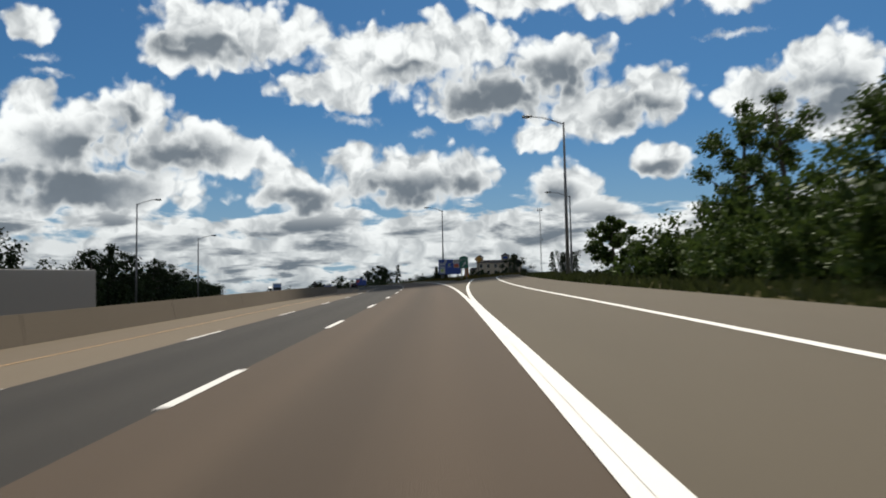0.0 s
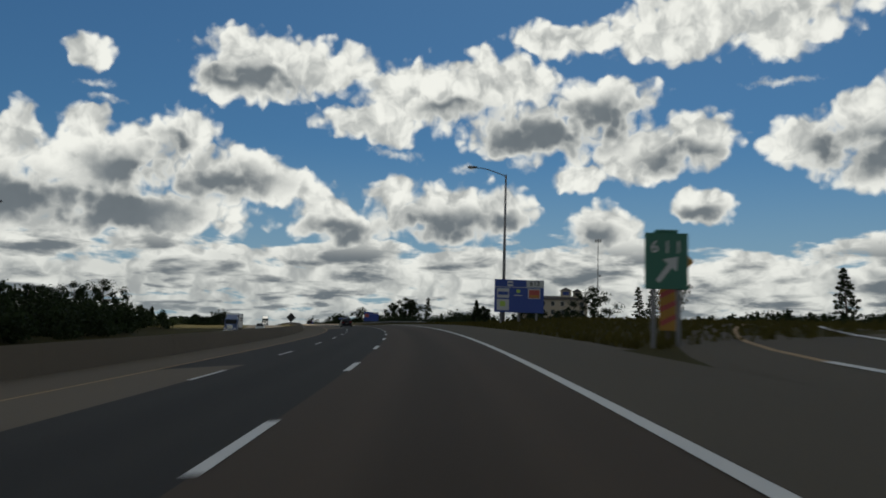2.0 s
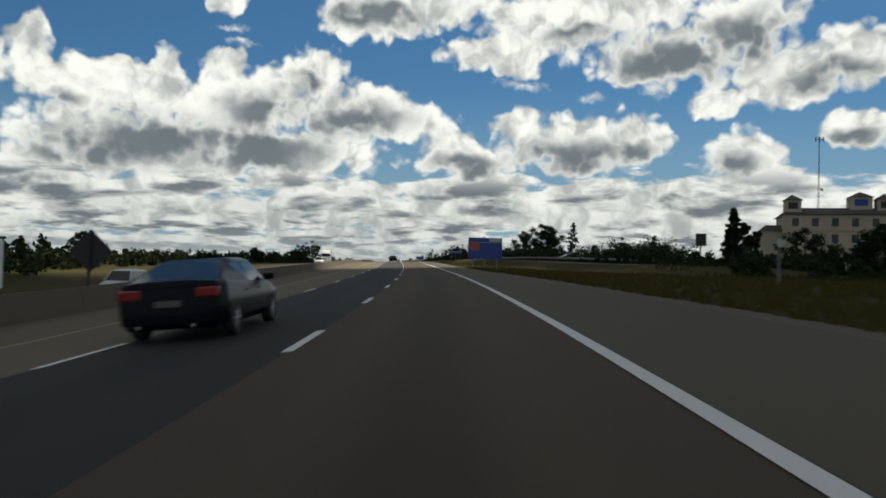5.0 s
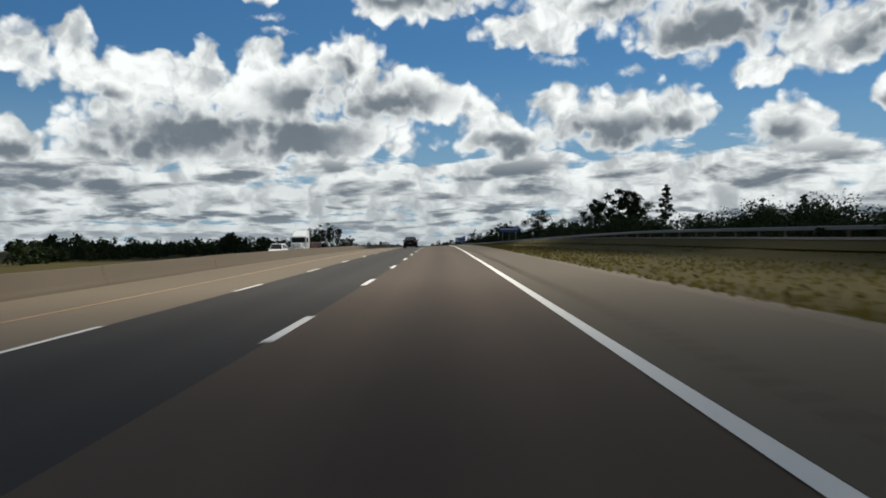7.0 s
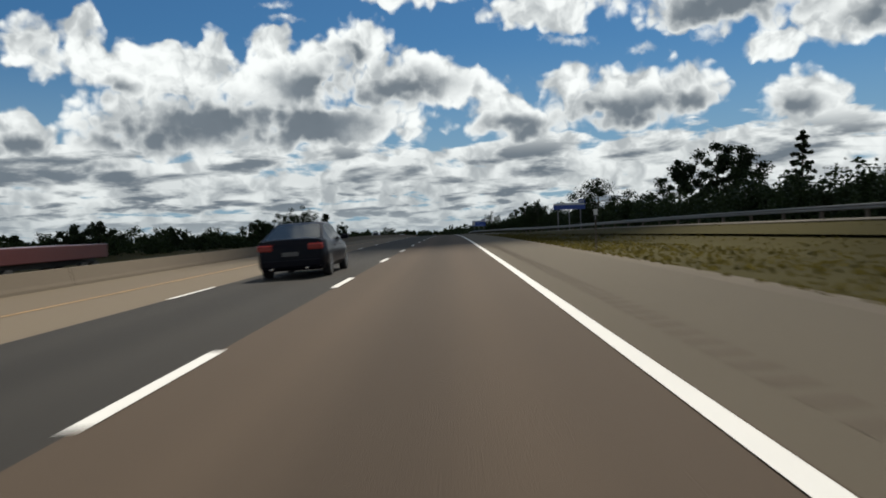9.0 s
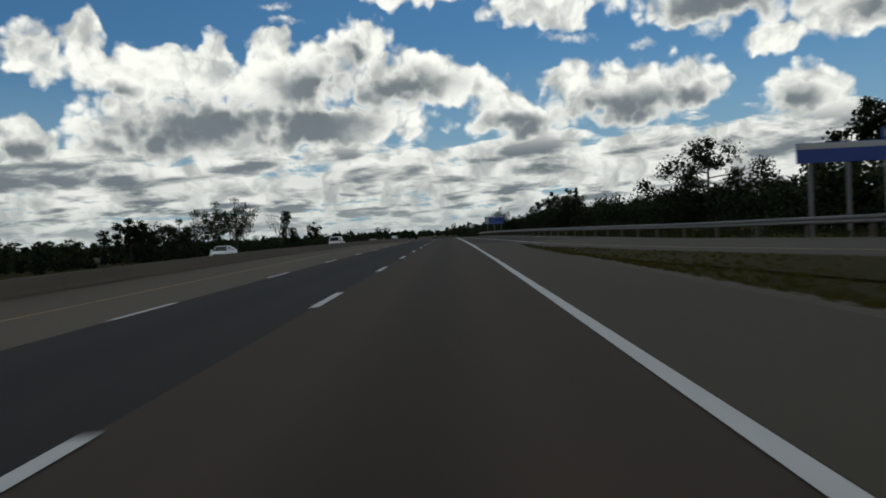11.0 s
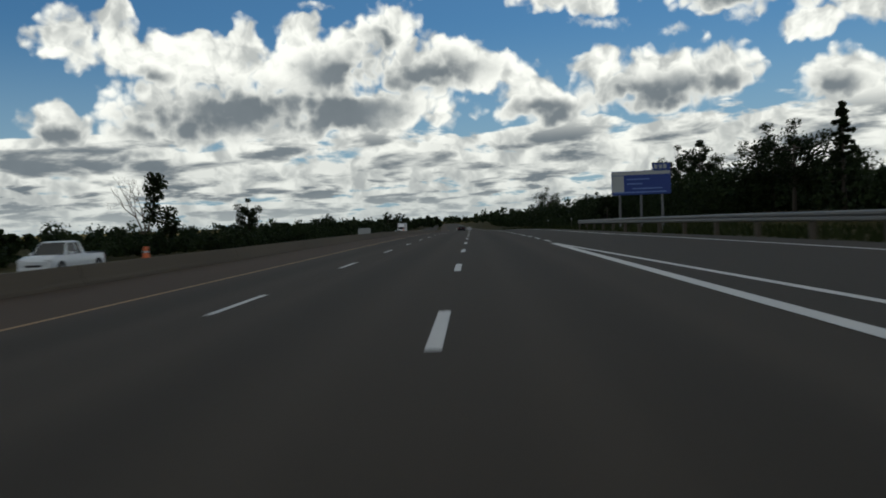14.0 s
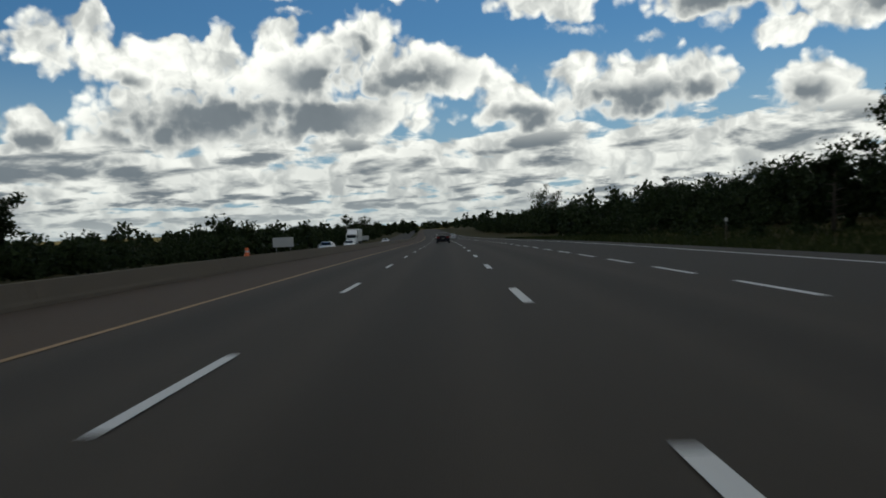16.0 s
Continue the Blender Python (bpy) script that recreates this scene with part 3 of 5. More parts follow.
def plate(parent, name, x0, x1, z0, z1, y, mat, deep=0.03, label="", r=0.012):
    bm = bmesh.new()
    rounded(bm, x0, x1, y, y + deep, z0, z1, min(r, deep * 0.4), 1)
    return part(name, bm, mat, parent, label)


def post(parent, x, y, z0, z1, half=0.07, mat=None, name="post"):
    bm = bmesh.new()
    rounded(bm, x - half, x + half, y - half, y + half, z0, z1, 0.015, 1)
    return part(name, bm, mat or DARK_STEEL, parent)


def exit_sign():
    t = thing("exit_sign", "small green exit sign with white number and slanting arrow", "road sign", stand(92.4, 7.4, -4))
    face = plate(t, "panel", -0.52, 0.52, 1.40, 2.78, 0.0, SIGN_GREEN)
    plate(t, "cap", -0.28, 0.28, 2.78, 2.86, 0.0, SIGN_GREEN)
    post(t, -0.3, 0.1, -0.5, 2.6, 0.05)
    post(t, 0.3, 0.1, -0.5, 2.6, 0.05)
    for digit, x in (("6", -0.29), ("1", 0.02), ("1", 0.29)):
        lettering(face, digit, 0.42, x, -0.006, 2.42, SIGN_WHITE)
    bm = bmesh.new()
    pts = [(-0.26, 1.62), (-0.17, 1.55), (0.13, 1.93), (0.24, 1.83), (0.27, 2.2), (-0.09, 2.13), (0.03, 2.02)]
    vs = [bm.verts.new((x, -0.006, z)) for x, z in pts]
    bm.faces.new(vs)
    part("arrow", bm, SIGN_WHITE, face)
    hz = thing("hazard_marker", "orange and black hazard marker board below the exit sign", "road sign", stand(93.6, 7.85, -4))
    bd = plate(hz, "panel", -0.24, 0.24, 0.35, 1.55, 0.0, SIGN_YELLOW)
    for k in range(3):
        bm = bmesh.new()
        z = 0.45 + k * 0.36
        vs = [bm.verts.new(c) for c in ((-0.22, -0.005, z), (0.22, -0.005, z + 0.22), (0.22, -0.005, z + 0.36), (-0.22, -0.005, z + 0.14))]
        bm.faces.new(vs)
        part("stripe", bm, SIGN_RED, bd)
    post(hz, 0.0, 0.08, -0.5, 1.6, 0.05, WOOD_POST)


exit_sign()


def service_sign(name, label, m, w, h, lift, tab_side):
    """A large blue panel on steel posts; returns thing and panel."""
    t = thing(name, label, "road sign", m)
    p = plate(t, "panel", -w / 2, w / 2, lift, lift + h, 0.0, SIGN_BLUE, 0.05)
    for f in (-0.36, 0.0, 0.36):
        post(t, w * f, 0.16, -0.8, lift + h * 0.9, 0.075)
    for z in (lift + 0.3, lift + h - 0.3):
        bm = bmesh.new()
        box(bm, -w / 2 + 0.1, w / 2 - 0.1, 0.05, 0.09, z - 0.04, z + 0.04)
        part("stringer", bm, STEEL, t)
    return t, p


def first_service_sign():
    w, h, lift = 3.5, 2.32, 0.72
    t, p = service_sign("service_sign", "large blue services sign with logo boards and exit number", stand(132.0, 10.3, -3) @ Matrix.Scale(1.1, 4), w, h, lift, 1)
    f = -0.01
    tab = plate(p, "number_board", 0.5, w / 2 - 0.02, lift + h - 0.5, lift + h - 0.02, f - 0.01, SIGN_WHITE, 0.02)
    for digit, x in (("6", 0.85), ("1", 1.1), ("3", 1.34)):
        lettering(tab, digit, 0.46, x, f - 0.012, lift + h - 0.27, BLACK)
    plate(p, "divider", -w / 2 + 0.03, w / 2 - 0.03, lift + h - 0.56, lift + h - 0.52, f, SIGN_WHITE, 0.015, r=0.004)
    bed = plate(p, "symbol", -0.85, -0.45, lift + h - 0.48, lift + h - 0.1, f, SIGN_WHITE, 0.015)
    plate(bed, "symbol_bar", -0.8, -0.5, lift + h - 0.34, lift + h - 0.24, f - 0.008, SIGN_BLUE, 0.012, r=0.004)
    a = plate(p, "logo_board", -1.58, -0.72, lift + 1.02, lift + 1.68, f, SIGN_WHITE, 0.015)
    plate(a, "logo_shape", -1.52, -0.78, lift + 1.22, lift + 1.45, f - 0.008, SIGN_BLUE, 0.012, r=0.004)
    b = plate(p, "logo_board", -1.58, -0.72, lift + 0.14, lift + 0.92, f, SIGN_WHITE, 0.015)
    plate(b, "logo_shape", -1.36, -0.98, lift + 0.42, lift + 0.78, f - 0.008, SIGN_LIME, 0.012, r=0.004)
    c = plate(p, "logo_board", 0.62, 1.5, lift + 1.0, lift + 1.7, f, SIGN_WHITE, 0.015)
    plate(c, "logo_shape", 0.68, 1.44, lift + 1.05, lift + 1.62, f - 0.008, SIGN_RED, 0.012, r=0.004)
    plate(c, "logo_band", 0.74, 1.38, lift + 1.1, lift + 1.25, f - 0.014, SIGN_YELLOW, 0.01, r=0.003)
    plate(p, "logo_shape", -0.2, 0.06, lift + 1.4, lift + 1.62, f, SIGN_LIME, 0.012, r=0.004)
    plate(p, "logo_bar", -0.38, 0.22, lift + 1.18, lift + 1.24, f, SIGN_WHITE, 0.012, r=0.004)


def second_service_sign():
    w, h, lift = 3.5, 2.2, 1.05
    t, p = service_sign("service_sign", "large blue services sign with a red logo board", stand(258.0, 8.4, -3), w, h, lift, 1)
    f = -0.01
    plate(p, "number_board", 0.4, w / 2 - 0.04, lift + h - 0.4, lift + h - 0.04, f, SIGN_WHITE, 0.015)
    plate(p, "logo_board", -1.6, -0.6, lift + 0.9, lift + 1.75, f, SIGN_RED, 0.015)
    plate(p, "divider", -w / 2 + 0.03, w / 2 - 0.03, lift + h - 0.5, lift + h - 0.46, f, SIGN_WHITE, 0.012, r=0.004)


def third_service_sign():
    w, h, lift = 4.2, 1.72, 2.7
    t, p = service_sign("service_sign", "wide blue sign with a white board on three tall posts", stand(565.5, 12.7, -4), w, h, lift, 1)
    f = -0.01
    tab = plate(t, "number_tab", 0.85, w / 2, lift + h + 0.01, lift + h + 0.5, 0.0, SIGN_BLUE, 0.05)
    for x in (1.05, 1.4, 1.7):
        plate(tab, "mark", x - 0.1, x + 0.12, lift + h + 0.12, lift + h + 0.4, f, SIGN_WHITE, 0.012, r=0.004)
    plate(p, "white_board", -2.06, -1.22, lift + 0.2, lift + 1.4, f, SIGN_WHITE, 0.015)
    plate(p, "white_band", -2.06, 2.06, lift + 1.44, lift + 1.68, f, SIGN_WHITE, 0.015)
    for z, x0, x1 in ((1.08, -1.0, 0.6), (0.75, -1.0, 0.1), (0.4, -0.6, 1.5), (0.14, -1.9, 1.8)):
        plate(p, "bar", x0, x1, lift + z, lift + z + 0.09, f, material_bar, 0.012, r=0.003)


def fourth_service_sign():
    w, h, lift = 4.3, 0.85, 3.07
    t, p = service_sign("service_sign", "low wide blue sign with white band on three posts", stand(430.0, 18.9, -4, 0.0), w, h, lift, 1)
    plate(p, "white_band", -2.1, 2.1, lift + h - 0.27, lift + h - 0.03, -0.01, SIGN_WHITE, 0.015)
    tab = plate(t, "number_tab", 1.3, w / 2, lift + h + 0.01, lift + h + 0.5, 0.0, SIGN_BLUE, 0.05)
    for x in (1.5, 1.72, 1.94):
        plate(tab, "mark", x - 0.07, x + 0.07, lift + h + 0.14, lift + h + 0.38, -0.01, SIGN_WHITE, 0.012, r=0.004)


material_bar = material("sign_pale_blue", (0.12, 0.2, 0.45), 0.5, grain=30, amount=0.1)
first_service_sign()
second_service_sign()
third_service_sign()
fourth_service_sign()


def diamond(m, size, lift, mat, label, back=None, group=""):
    t = thing("warning_sign", label, "road sign", m, group)
    bm = bmesh.new()
    c = [(0, -size), (size, 0), (0, size), (-size, 0)]
    a = [bm.verts.new((x, -0.01, lift + z)) for x, z in c]
    b = [bm.verts.new((x, 0.01, lift + z)) for x, z in c]
    bm.faces.new(a), bm.faces.new(b[::-1])
    for i in range(4):
        bm.faces.new((a[i], b[i], b[(i + 1) % 4], a[(i + 1) % 4]))
    bmesh.ops.recalc_face_normals(bm, faces=bm.faces[:])
    part("panel", bm, mat, t)
    post(t, 0.0, -0.07 if mat is SIGN_BACK else 0.07, -0.4, lift + size * 0.8, 0.03 if size < 0.5 else 0.045, DARK_STEEL if size < 0.5 else SIGN_BACK)
    return t


diamond(stand(209.0, -11.1), 0.82, 2.9, SIGN_BACK, "dark back of a diamond warning sign on its post")
diamond(stand(98.9, 10.0), 0.52, 2.4, SIGN_YELLOW, "orange-yellow diamond advisory sign beside the exit ramp")
diamond(stand(203.5, 12.5), 0.17, 1.4, SIGN_WHITE, "small white diamond marker on a thin post")


def marker_post(m):
    t = thing("marker_post", "thin dark steel marker post with a pale reflector", "marker post", m, "roadside marker posts")
    bm = bmesh.new()
    box(bm, -0.022, 0.022, -0.018, 0.018, -0.3, 1.0)
    part("post", bm, WOOD_POST, t)
    plate(t, "reflector", -0.06, 0.06, 1.16, 1.34, -0.03, SIGN_WHITE, 0.01, r=0.003)
    bm = bmesh.new()
    box(bm, -0.012, 0.012, -0.012, 0.012, 1.0, 1.2)
    part("stem", bm, DARK_STEEL, t)


for s, n in ((300.3, 7.9), (324.0, 7.6), (349.0, 6.8), (595.0, 11.5), (620.0, 11.5)):
    marker_post(stand(s, n))


def billboard():
    t = thing("roadside_board", "dark square sign board on a tall post", "sign", stand(312.0, 53.5))
    plate(t, "board", -0.95, 0.95, 5.2, 7.4, 0.0, SIGN_BACK, 0.25)
    post(t, 0.0, 0.3, -1, 7.0, 0.12)


billboard()


def barrier_marker(s):
    """A squat orange drum with a pale band, standing on the barrier's top."""
    t = thing("barrier_marker", "small orange plastic drum marker on the barrier top", "marker", Matrix.Translation(spot(s, BASE - 0.36, 0.98 * barrier_top(s))))
    bm = bmesh.new()
    tube(bm, [(0, 0, 0), (0, 0, 0.03), (0, 0, 0.06), (0, 0, 0.3), (0, 0, 0.33)], [0.11, 0.11, 0.085, 0.07, 0.05], 12)
    drum = part("drum", bm, ORANGE, t, smooth=40)
    bm = bmesh.new()
    tube(bm, [(0, 0, 0.15), (0, 0, 0.21)], [0.082, 0.079], 12)
    part("band", bm, SIGN_WHITE, drum)


ORANGE = material("orange_plastic", (0.55, 0.1, 0.015), 0.5, grain=30, amount=0.1, patch=3.0)
for _s in (532.0, 616.0):
    barrier_marker(_s)

# ---- vehicles ----


def paint(name, base, rough=0.35, metal=0.0, coat=0.3):
    m = material(name, base, rough, metal, grain=40, amount=0.05, patch=0.7)
    m.node_tree.nodes["Principled BSDF"].inputs["Coat Weight"].default_value = coat
    return m


PAINT_DARK = paint("car_paint_dark_blue", (0.004, 0.0045, 0.008), 0.3, 0.0, 0.03)
PAINT_DARK.node_tree.nodes["Principled BSDF"].inputs["Specular IOR Level"].default_value = 0.08
PAINT_WHITE = paint("car_paint_white", (0.62, 0.63, 0.63), 0.35)
PAINT_SILVER = paint("car_paint_silver", (0.34, 0.36, 0.37), 0.35, 0.4)
PAINT_BLUE = paint("truck_paint_blue", (0.05, 0.09, 0.2), 0.35)
PAINT_RED = paint("trailer_red", (0.07, 0.014, 0.013), 0.45)
PAINT_GREY = paint("trailer_grey", (0.085, 0.082, 0.08), 0.6, 0.0, 0.1)
TYRE = material("tyre_rubber", (0.015, 0.015, 0.015), 0.85, grain=40, amount=0.2)
RIM = material("wheel_alloy", (0.2, 0.2, 0.205), 0.35, 0.9, grain=30, amount=0.1)
WINDOW = material("dark_glass", (0.012, 0.015, 0.017), 0.08, grain=10, amount=0.1, spec=0.3)
RED_LENS = material("tail_light_red", (0.2, 0.016, 0.012), 0.2, grain=30, amount=0.1)
CLEAR_LENS = material("headlight_clear", (0.6, 0.6, 0.58), 0.15, grain=30, amount=0.1)
CHROME = material("chrome_trim", (0.6, 0.6, 0.6), 0.2, 1.0, grain=20, amount=0.05)


def loft(bm, rings):
    made = [[bm.verts.new(p) for p in ring] for ring in rings]
    k = len(made[0])
    for a, b in zip(made, made[1:]):
        for j in range(k):
            bm.faces.new((a[j], a[(j + 1) % k], b[(j + 1) % k], b[j]))
    bm.faces.new(made[0][::-1]), bm.faces.new(made[-1])
    bmesh.ops.recalc_face_normals(bm, faces=bm.faces[:])


def wheel(parent, x, y, r, wide):
    sgn = math.copysign(1, x)
    bm = bmesh.new()
    prof = [(-wide / 2, r * 0.62), (-wide / 2, r * 0.93), (-wide * 0.36, r), (wide * 0.36, r), (wide / 2, r * 0.93), (wide / 2, r * 0.62)]
    rings = [[(x + a, y + q * math.cos(k * math.tau / 18), r + q * math.sin(k * math.tau / 18)) for k in range(18)] for a, q in prof]
    loft(bm, rings)
    w = part("wheel", bm, TYRE, parent, smooth=False)
    bm = bmesh.new()
    xo = x + sgn * (wide / 2 + 0.004)
    hub = bm.verts.new((xo + sgn * 0.01, y, r))
    ring = [bm.verts.new((xo - sgn * 0.02 * (k % 2), y + r * 0.64 * math.cos(k * math.tau / 20), r + r * 0.64 * math.sin(k * math.tau / 20))) for k in range(20)]
    for k in range(20):
        bm.faces.new((hub, ring[k], ring[(k + 1) % 20]))
    part("rim", bm, RIM, w)


def pane(parent, name, corners, mat, out=0.012, inset=0.07, label=""):
    """A thin plate on a slanting face, set in from its corners."""
    p = [Vector(c) for c in corners]
    mid = sum(p, Vector()) / len(p)
    nrm = (p[1] - p[0]).cross(p[2] - p[0]).normalized()
    if nrm.dot(mid - Vector((0, mid.y * 0.2, 0.9))) < 0:
        nrm = -nrm
    a = [v.lerp(mid, inset) + nrm * out for v in p]
    b = [v - nrm * 0.02 for v in a]
    bm = bmesh.new()
    va, vb = [bm.verts.new(v) for v in a], [bm.verts.new(v) for v in b]
    bm.faces.new(va), bm.faces.new(vb[::-1])
    for i in range(len(a)):
        j = (i + 1) % len(a)
        bm.faces.new((va[i], va[j], vb[j], vb[i]))
    bmesh.ops.recalc_face_normals(bm, faces=bm.faces[:])
    return part(name, bm, mat, parent, label)


def car(m, label, category, mat, length=4.1, wide=1.62, belt=0.84, top=1.3, nose=1.25, hood=0.76, roof=(0.5, -0.75), tail=-1.75, deck=0.9, boot=True, r=0.29, name="car", group="", glass_to=None):
    """A motor car; y points ahead. roof: where the roof begins and ends; tail: foot of the rear window."""
    t = thing(name, label, category, m, group)
    w, L = wide / 2, length / 2

    def ring(y, z1, k, lift=0.0):
        ww = w * k
        return [(-ww * 0.86, y, 0.2 + lift), (-ww * 0.985, y, 0.32 + lift), (-ww, y, 0.55), (-ww * 0.97, y, z1 - 0.07), (-ww * 0.9, y, z1), (-ww * 0.45, y, z1 + 0.03), (ww * 0.45, y, z1 + 0.03), (ww * 0.9, y, z1), (ww * 0.97, y, z1 - 0.07), (ww, y, 0.55), (ww * 0.985, y, 0.32 + lift), (ww * 0.86, y, 0.2 + lift)]

    bm = bmesh.new()
    rear = deck if boot else belt
    loft(bm, [ring(-L, rear - 0.16, 0.86, 0.08), ring(-L + 0.1, rear - 0.02, 0.95), ring(-L + 0.45, rear, 0.99), ring(tail + 0.1, max(rear, belt), 1.0), ring(0, belt, 1.0), ring(nose - 0.1, belt - 0.02, 1.0), ring(L - 0.6, hood + 0.02, 0.98), ring(L - 0.14, hood - 0.1, 0.93), ring(L, hood - 0.24, 0.82, 0.1)])
    body = part("body", bm, mat, t, smooth=38)
    r0, r1 = roof
    wb, wr = w * 0.9, w * 0.7
    bm = bmesh.new()
    b0 = belt - 0.02
    base = [(-wb, nose, b0), (wb, nose, b0), (wb, tail, rear - 0.02), (-wb, tail, rear - 0.02)]
    cap = [(-wr, r0, top - 0.05), (wr, r0, top - 0.05), (wr, r1, top - 0.05), (-wr, r1, top - 0.05)]
    lid = [(-wr * 0.8, r0 - 0.18, top), (wr * 0.8, r0 - 0.18, top), (wr * 0.8, r1 + 0.16, top), (-wr * 0.8, r1 + 0.16, top)]
    loft(bm, [base, cap, lid])
    part("cabin", bm, mat, t, smooth=50)
    pane(t, "windscreen", [base[0], base[1], cap[1], cap[0]], WINDOW)
    pane(t, "rear_window", [base[3], base[2], cap[2], cap[3]], WINDOW, inset=0.1)
    for sx in (-1, 1):
        bx, cx = wb * sx, wr * sx
        split = (r0 + r1) / 2
        end = glass_to if glass_to is not None else tail
        pane(t, "side_window", [(bx, nose - 0.22, b0 + 0.02), (bx, split, b0 + 0.02), (cx, split, top - 0.07), (cx, r0 - 0.02, top - 0.07)], WINDOW, 0.01, 0.05)
        if end < split - 0.3:
            pane(t, "side_window", [(bx, split - 0.05, b0 + 0.02), (bx, end + 0.32, b0 + 0.03), (cx, max(r1, end) + 0.1, top - 0.07), (cx, split - 0.05, top - 0.07)], WINDOW, 0.01, 0.05)
        for y in (L - 0.78, -L + 0.82):
            wheel(t, sx * (w - 0.1), y, r, 0.2)
        bm = bmesh.new()
        rounded(bm, *sorted((sx * (w * 0.92), sx * (w + 0.16))), nose - 0.42, nose - 0.3, belt + 0.0, belt + 0.13, 0.03)
        part("mirror", bm, mat, t)
        bm = bmesh.new()
        rounded(bm, *sorted((sx * w * 0.5, sx * w * 0.93)), -L - 0.012, -L + 0.14, rear - 0.27, rear - 0.11, 0.03)
        part("tail_light", bm, RED_LENS, t, "red tail light")
        bm = bmesh.new()
        rounded(bm, *sorted((sx * w * 0.5, sx * w * 0.9)), L - 0.2, L - 0.03, hood - 0.26, hood - 0.13, 0.03)
        part("headlight", bm, CLEAR_LENS, t, "clear headlight")
        for y in (0.25, -0.6):
            bm = bmesh.new()
            rounded(bm, *sorted((sx * (w - 0.005), sx * (w + 0.02))), y - 0.08, y + 0.06, belt - 0.14, belt - 0.11, 0.008, 1)
            part("door_handle", bm, mat, t)
    bm = bmesh.new()
    rounded(bm, -w * 0.85, w * 0.85, -L - 0.03, -L + 0.2, 0.27, 0.47, 0.04)
    part("rear_bumper", bm, mat, t)
    bm = bmesh.new()
    rounded(bm, -w * 0.85, w * 0.85, L - 0.2, L + 0.03, 0.26, 0.44, 0.04)
    part("front_bumper", bm, mat, t)
    bm = bmesh.new()
    box(bm, -0.2, 0.2, -L - 0.045, -L - 0.01, 0.56, 0.66)
    part("number_plate", bm, PAINT_GREY, t)
    bm = bmesh.new()
    box(bm, -0.36, 0.36, L - 0.06, L + 0.012, 0.46, 0.56)
    part("grille", bm, BLACK, t)
    for x in (-w * 0.55, w * 0.45):
        bm = bmesh.new()
        tube(bm, [(x, -L - 0.05, 0.26), (x, -L + 0.1, 0.26)], [0.035, 0.035], 8)
        part("exhaust", bm, CHROME, t)
    return t


SEDAN = "dark blue-black four-door sedan seen on the middle lane"
car(on_road(194.5, -2.3, 0), SEDAN, "car", PAINT_DARK, 4.35, 1.72, 0.86, 1.32, 1.3, 0.8, (0.5, -0.85), -1.9, 0.96, group="cars ahead")
car(on_road(346.0, -1.6, 0), "dark sedan ahead in the middle lane in sunlight", "car", PAINT_DARK, 4.35, 1.72, 0.88, 1.38, 1.3, 0.8, (0.5, -0.85), -1.9, 0.96, group="cars ahead")
car(on_road(676.0, -1.5, 0), "dark sedan far ahead in the middle lane", "car", PAINT_DARK, group="cars ahead")
car(on_road(770.0, 1.7, 0), "pale silver car far ahead in traffic", "car", PAINT_SILVER, group="cars ahead")
car(on_road(800.0, -1.5, 0), "pale car far ahead in traffic", "car", PAINT_WHITE, group="cars ahead")
for s, n, mat, label in ((228.0, -17.0, PAINT_SILVER, "silver minivan on the opposite carriageway"), (341.0, -17.2, PAINT_WHITE, "white sport utility car beyond the median barrier")):
    car(on_road(s, n, 180), label, "car", mat, 4.3, 1.7, 0.98, 1.62, 1.35, 0.92, (0.75, -1.7), -2.0, 0.95, False, 0.33, "minivan", "oncoming cars", -2.0)
for s, n, mat, label in ((677.0, -15.6, PAINT_SILVER, "grey oncoming car on the opposite carriageway"), (712.0, -17.0, PAINT_WHITE, "white oncoming car on the opposite carriageway"), (790.0, -16.0, PAINT_WHITE, "distant white oncoming car"), (470.0, -19.5, PAINT_WHITE, "pale oncoming car beyond the barrier")):
    car(on_road(s, n, 180), label, "car", mat, group="oncoming cars")


def pickup(m):
    t = car(m, "white pickup truck on the opposite carriageway", "pickup", PAINT_WHITE, 4.9, 1.75, 0.95, 1.58, 1.3, 0.92, (0.75, -0.3), -0.55, 0.95, True, 0.36, "pickup_truck", "oncoming cars")
    bm = bmesh.new()
    rounded(bm, -0.8, 0.8, -2.4, -0.7, 0.9, 0.98, 0.02)
    part("bed_cover", bm, BLACK, t)


pickup(on_road(545.0, -19.0, 180))


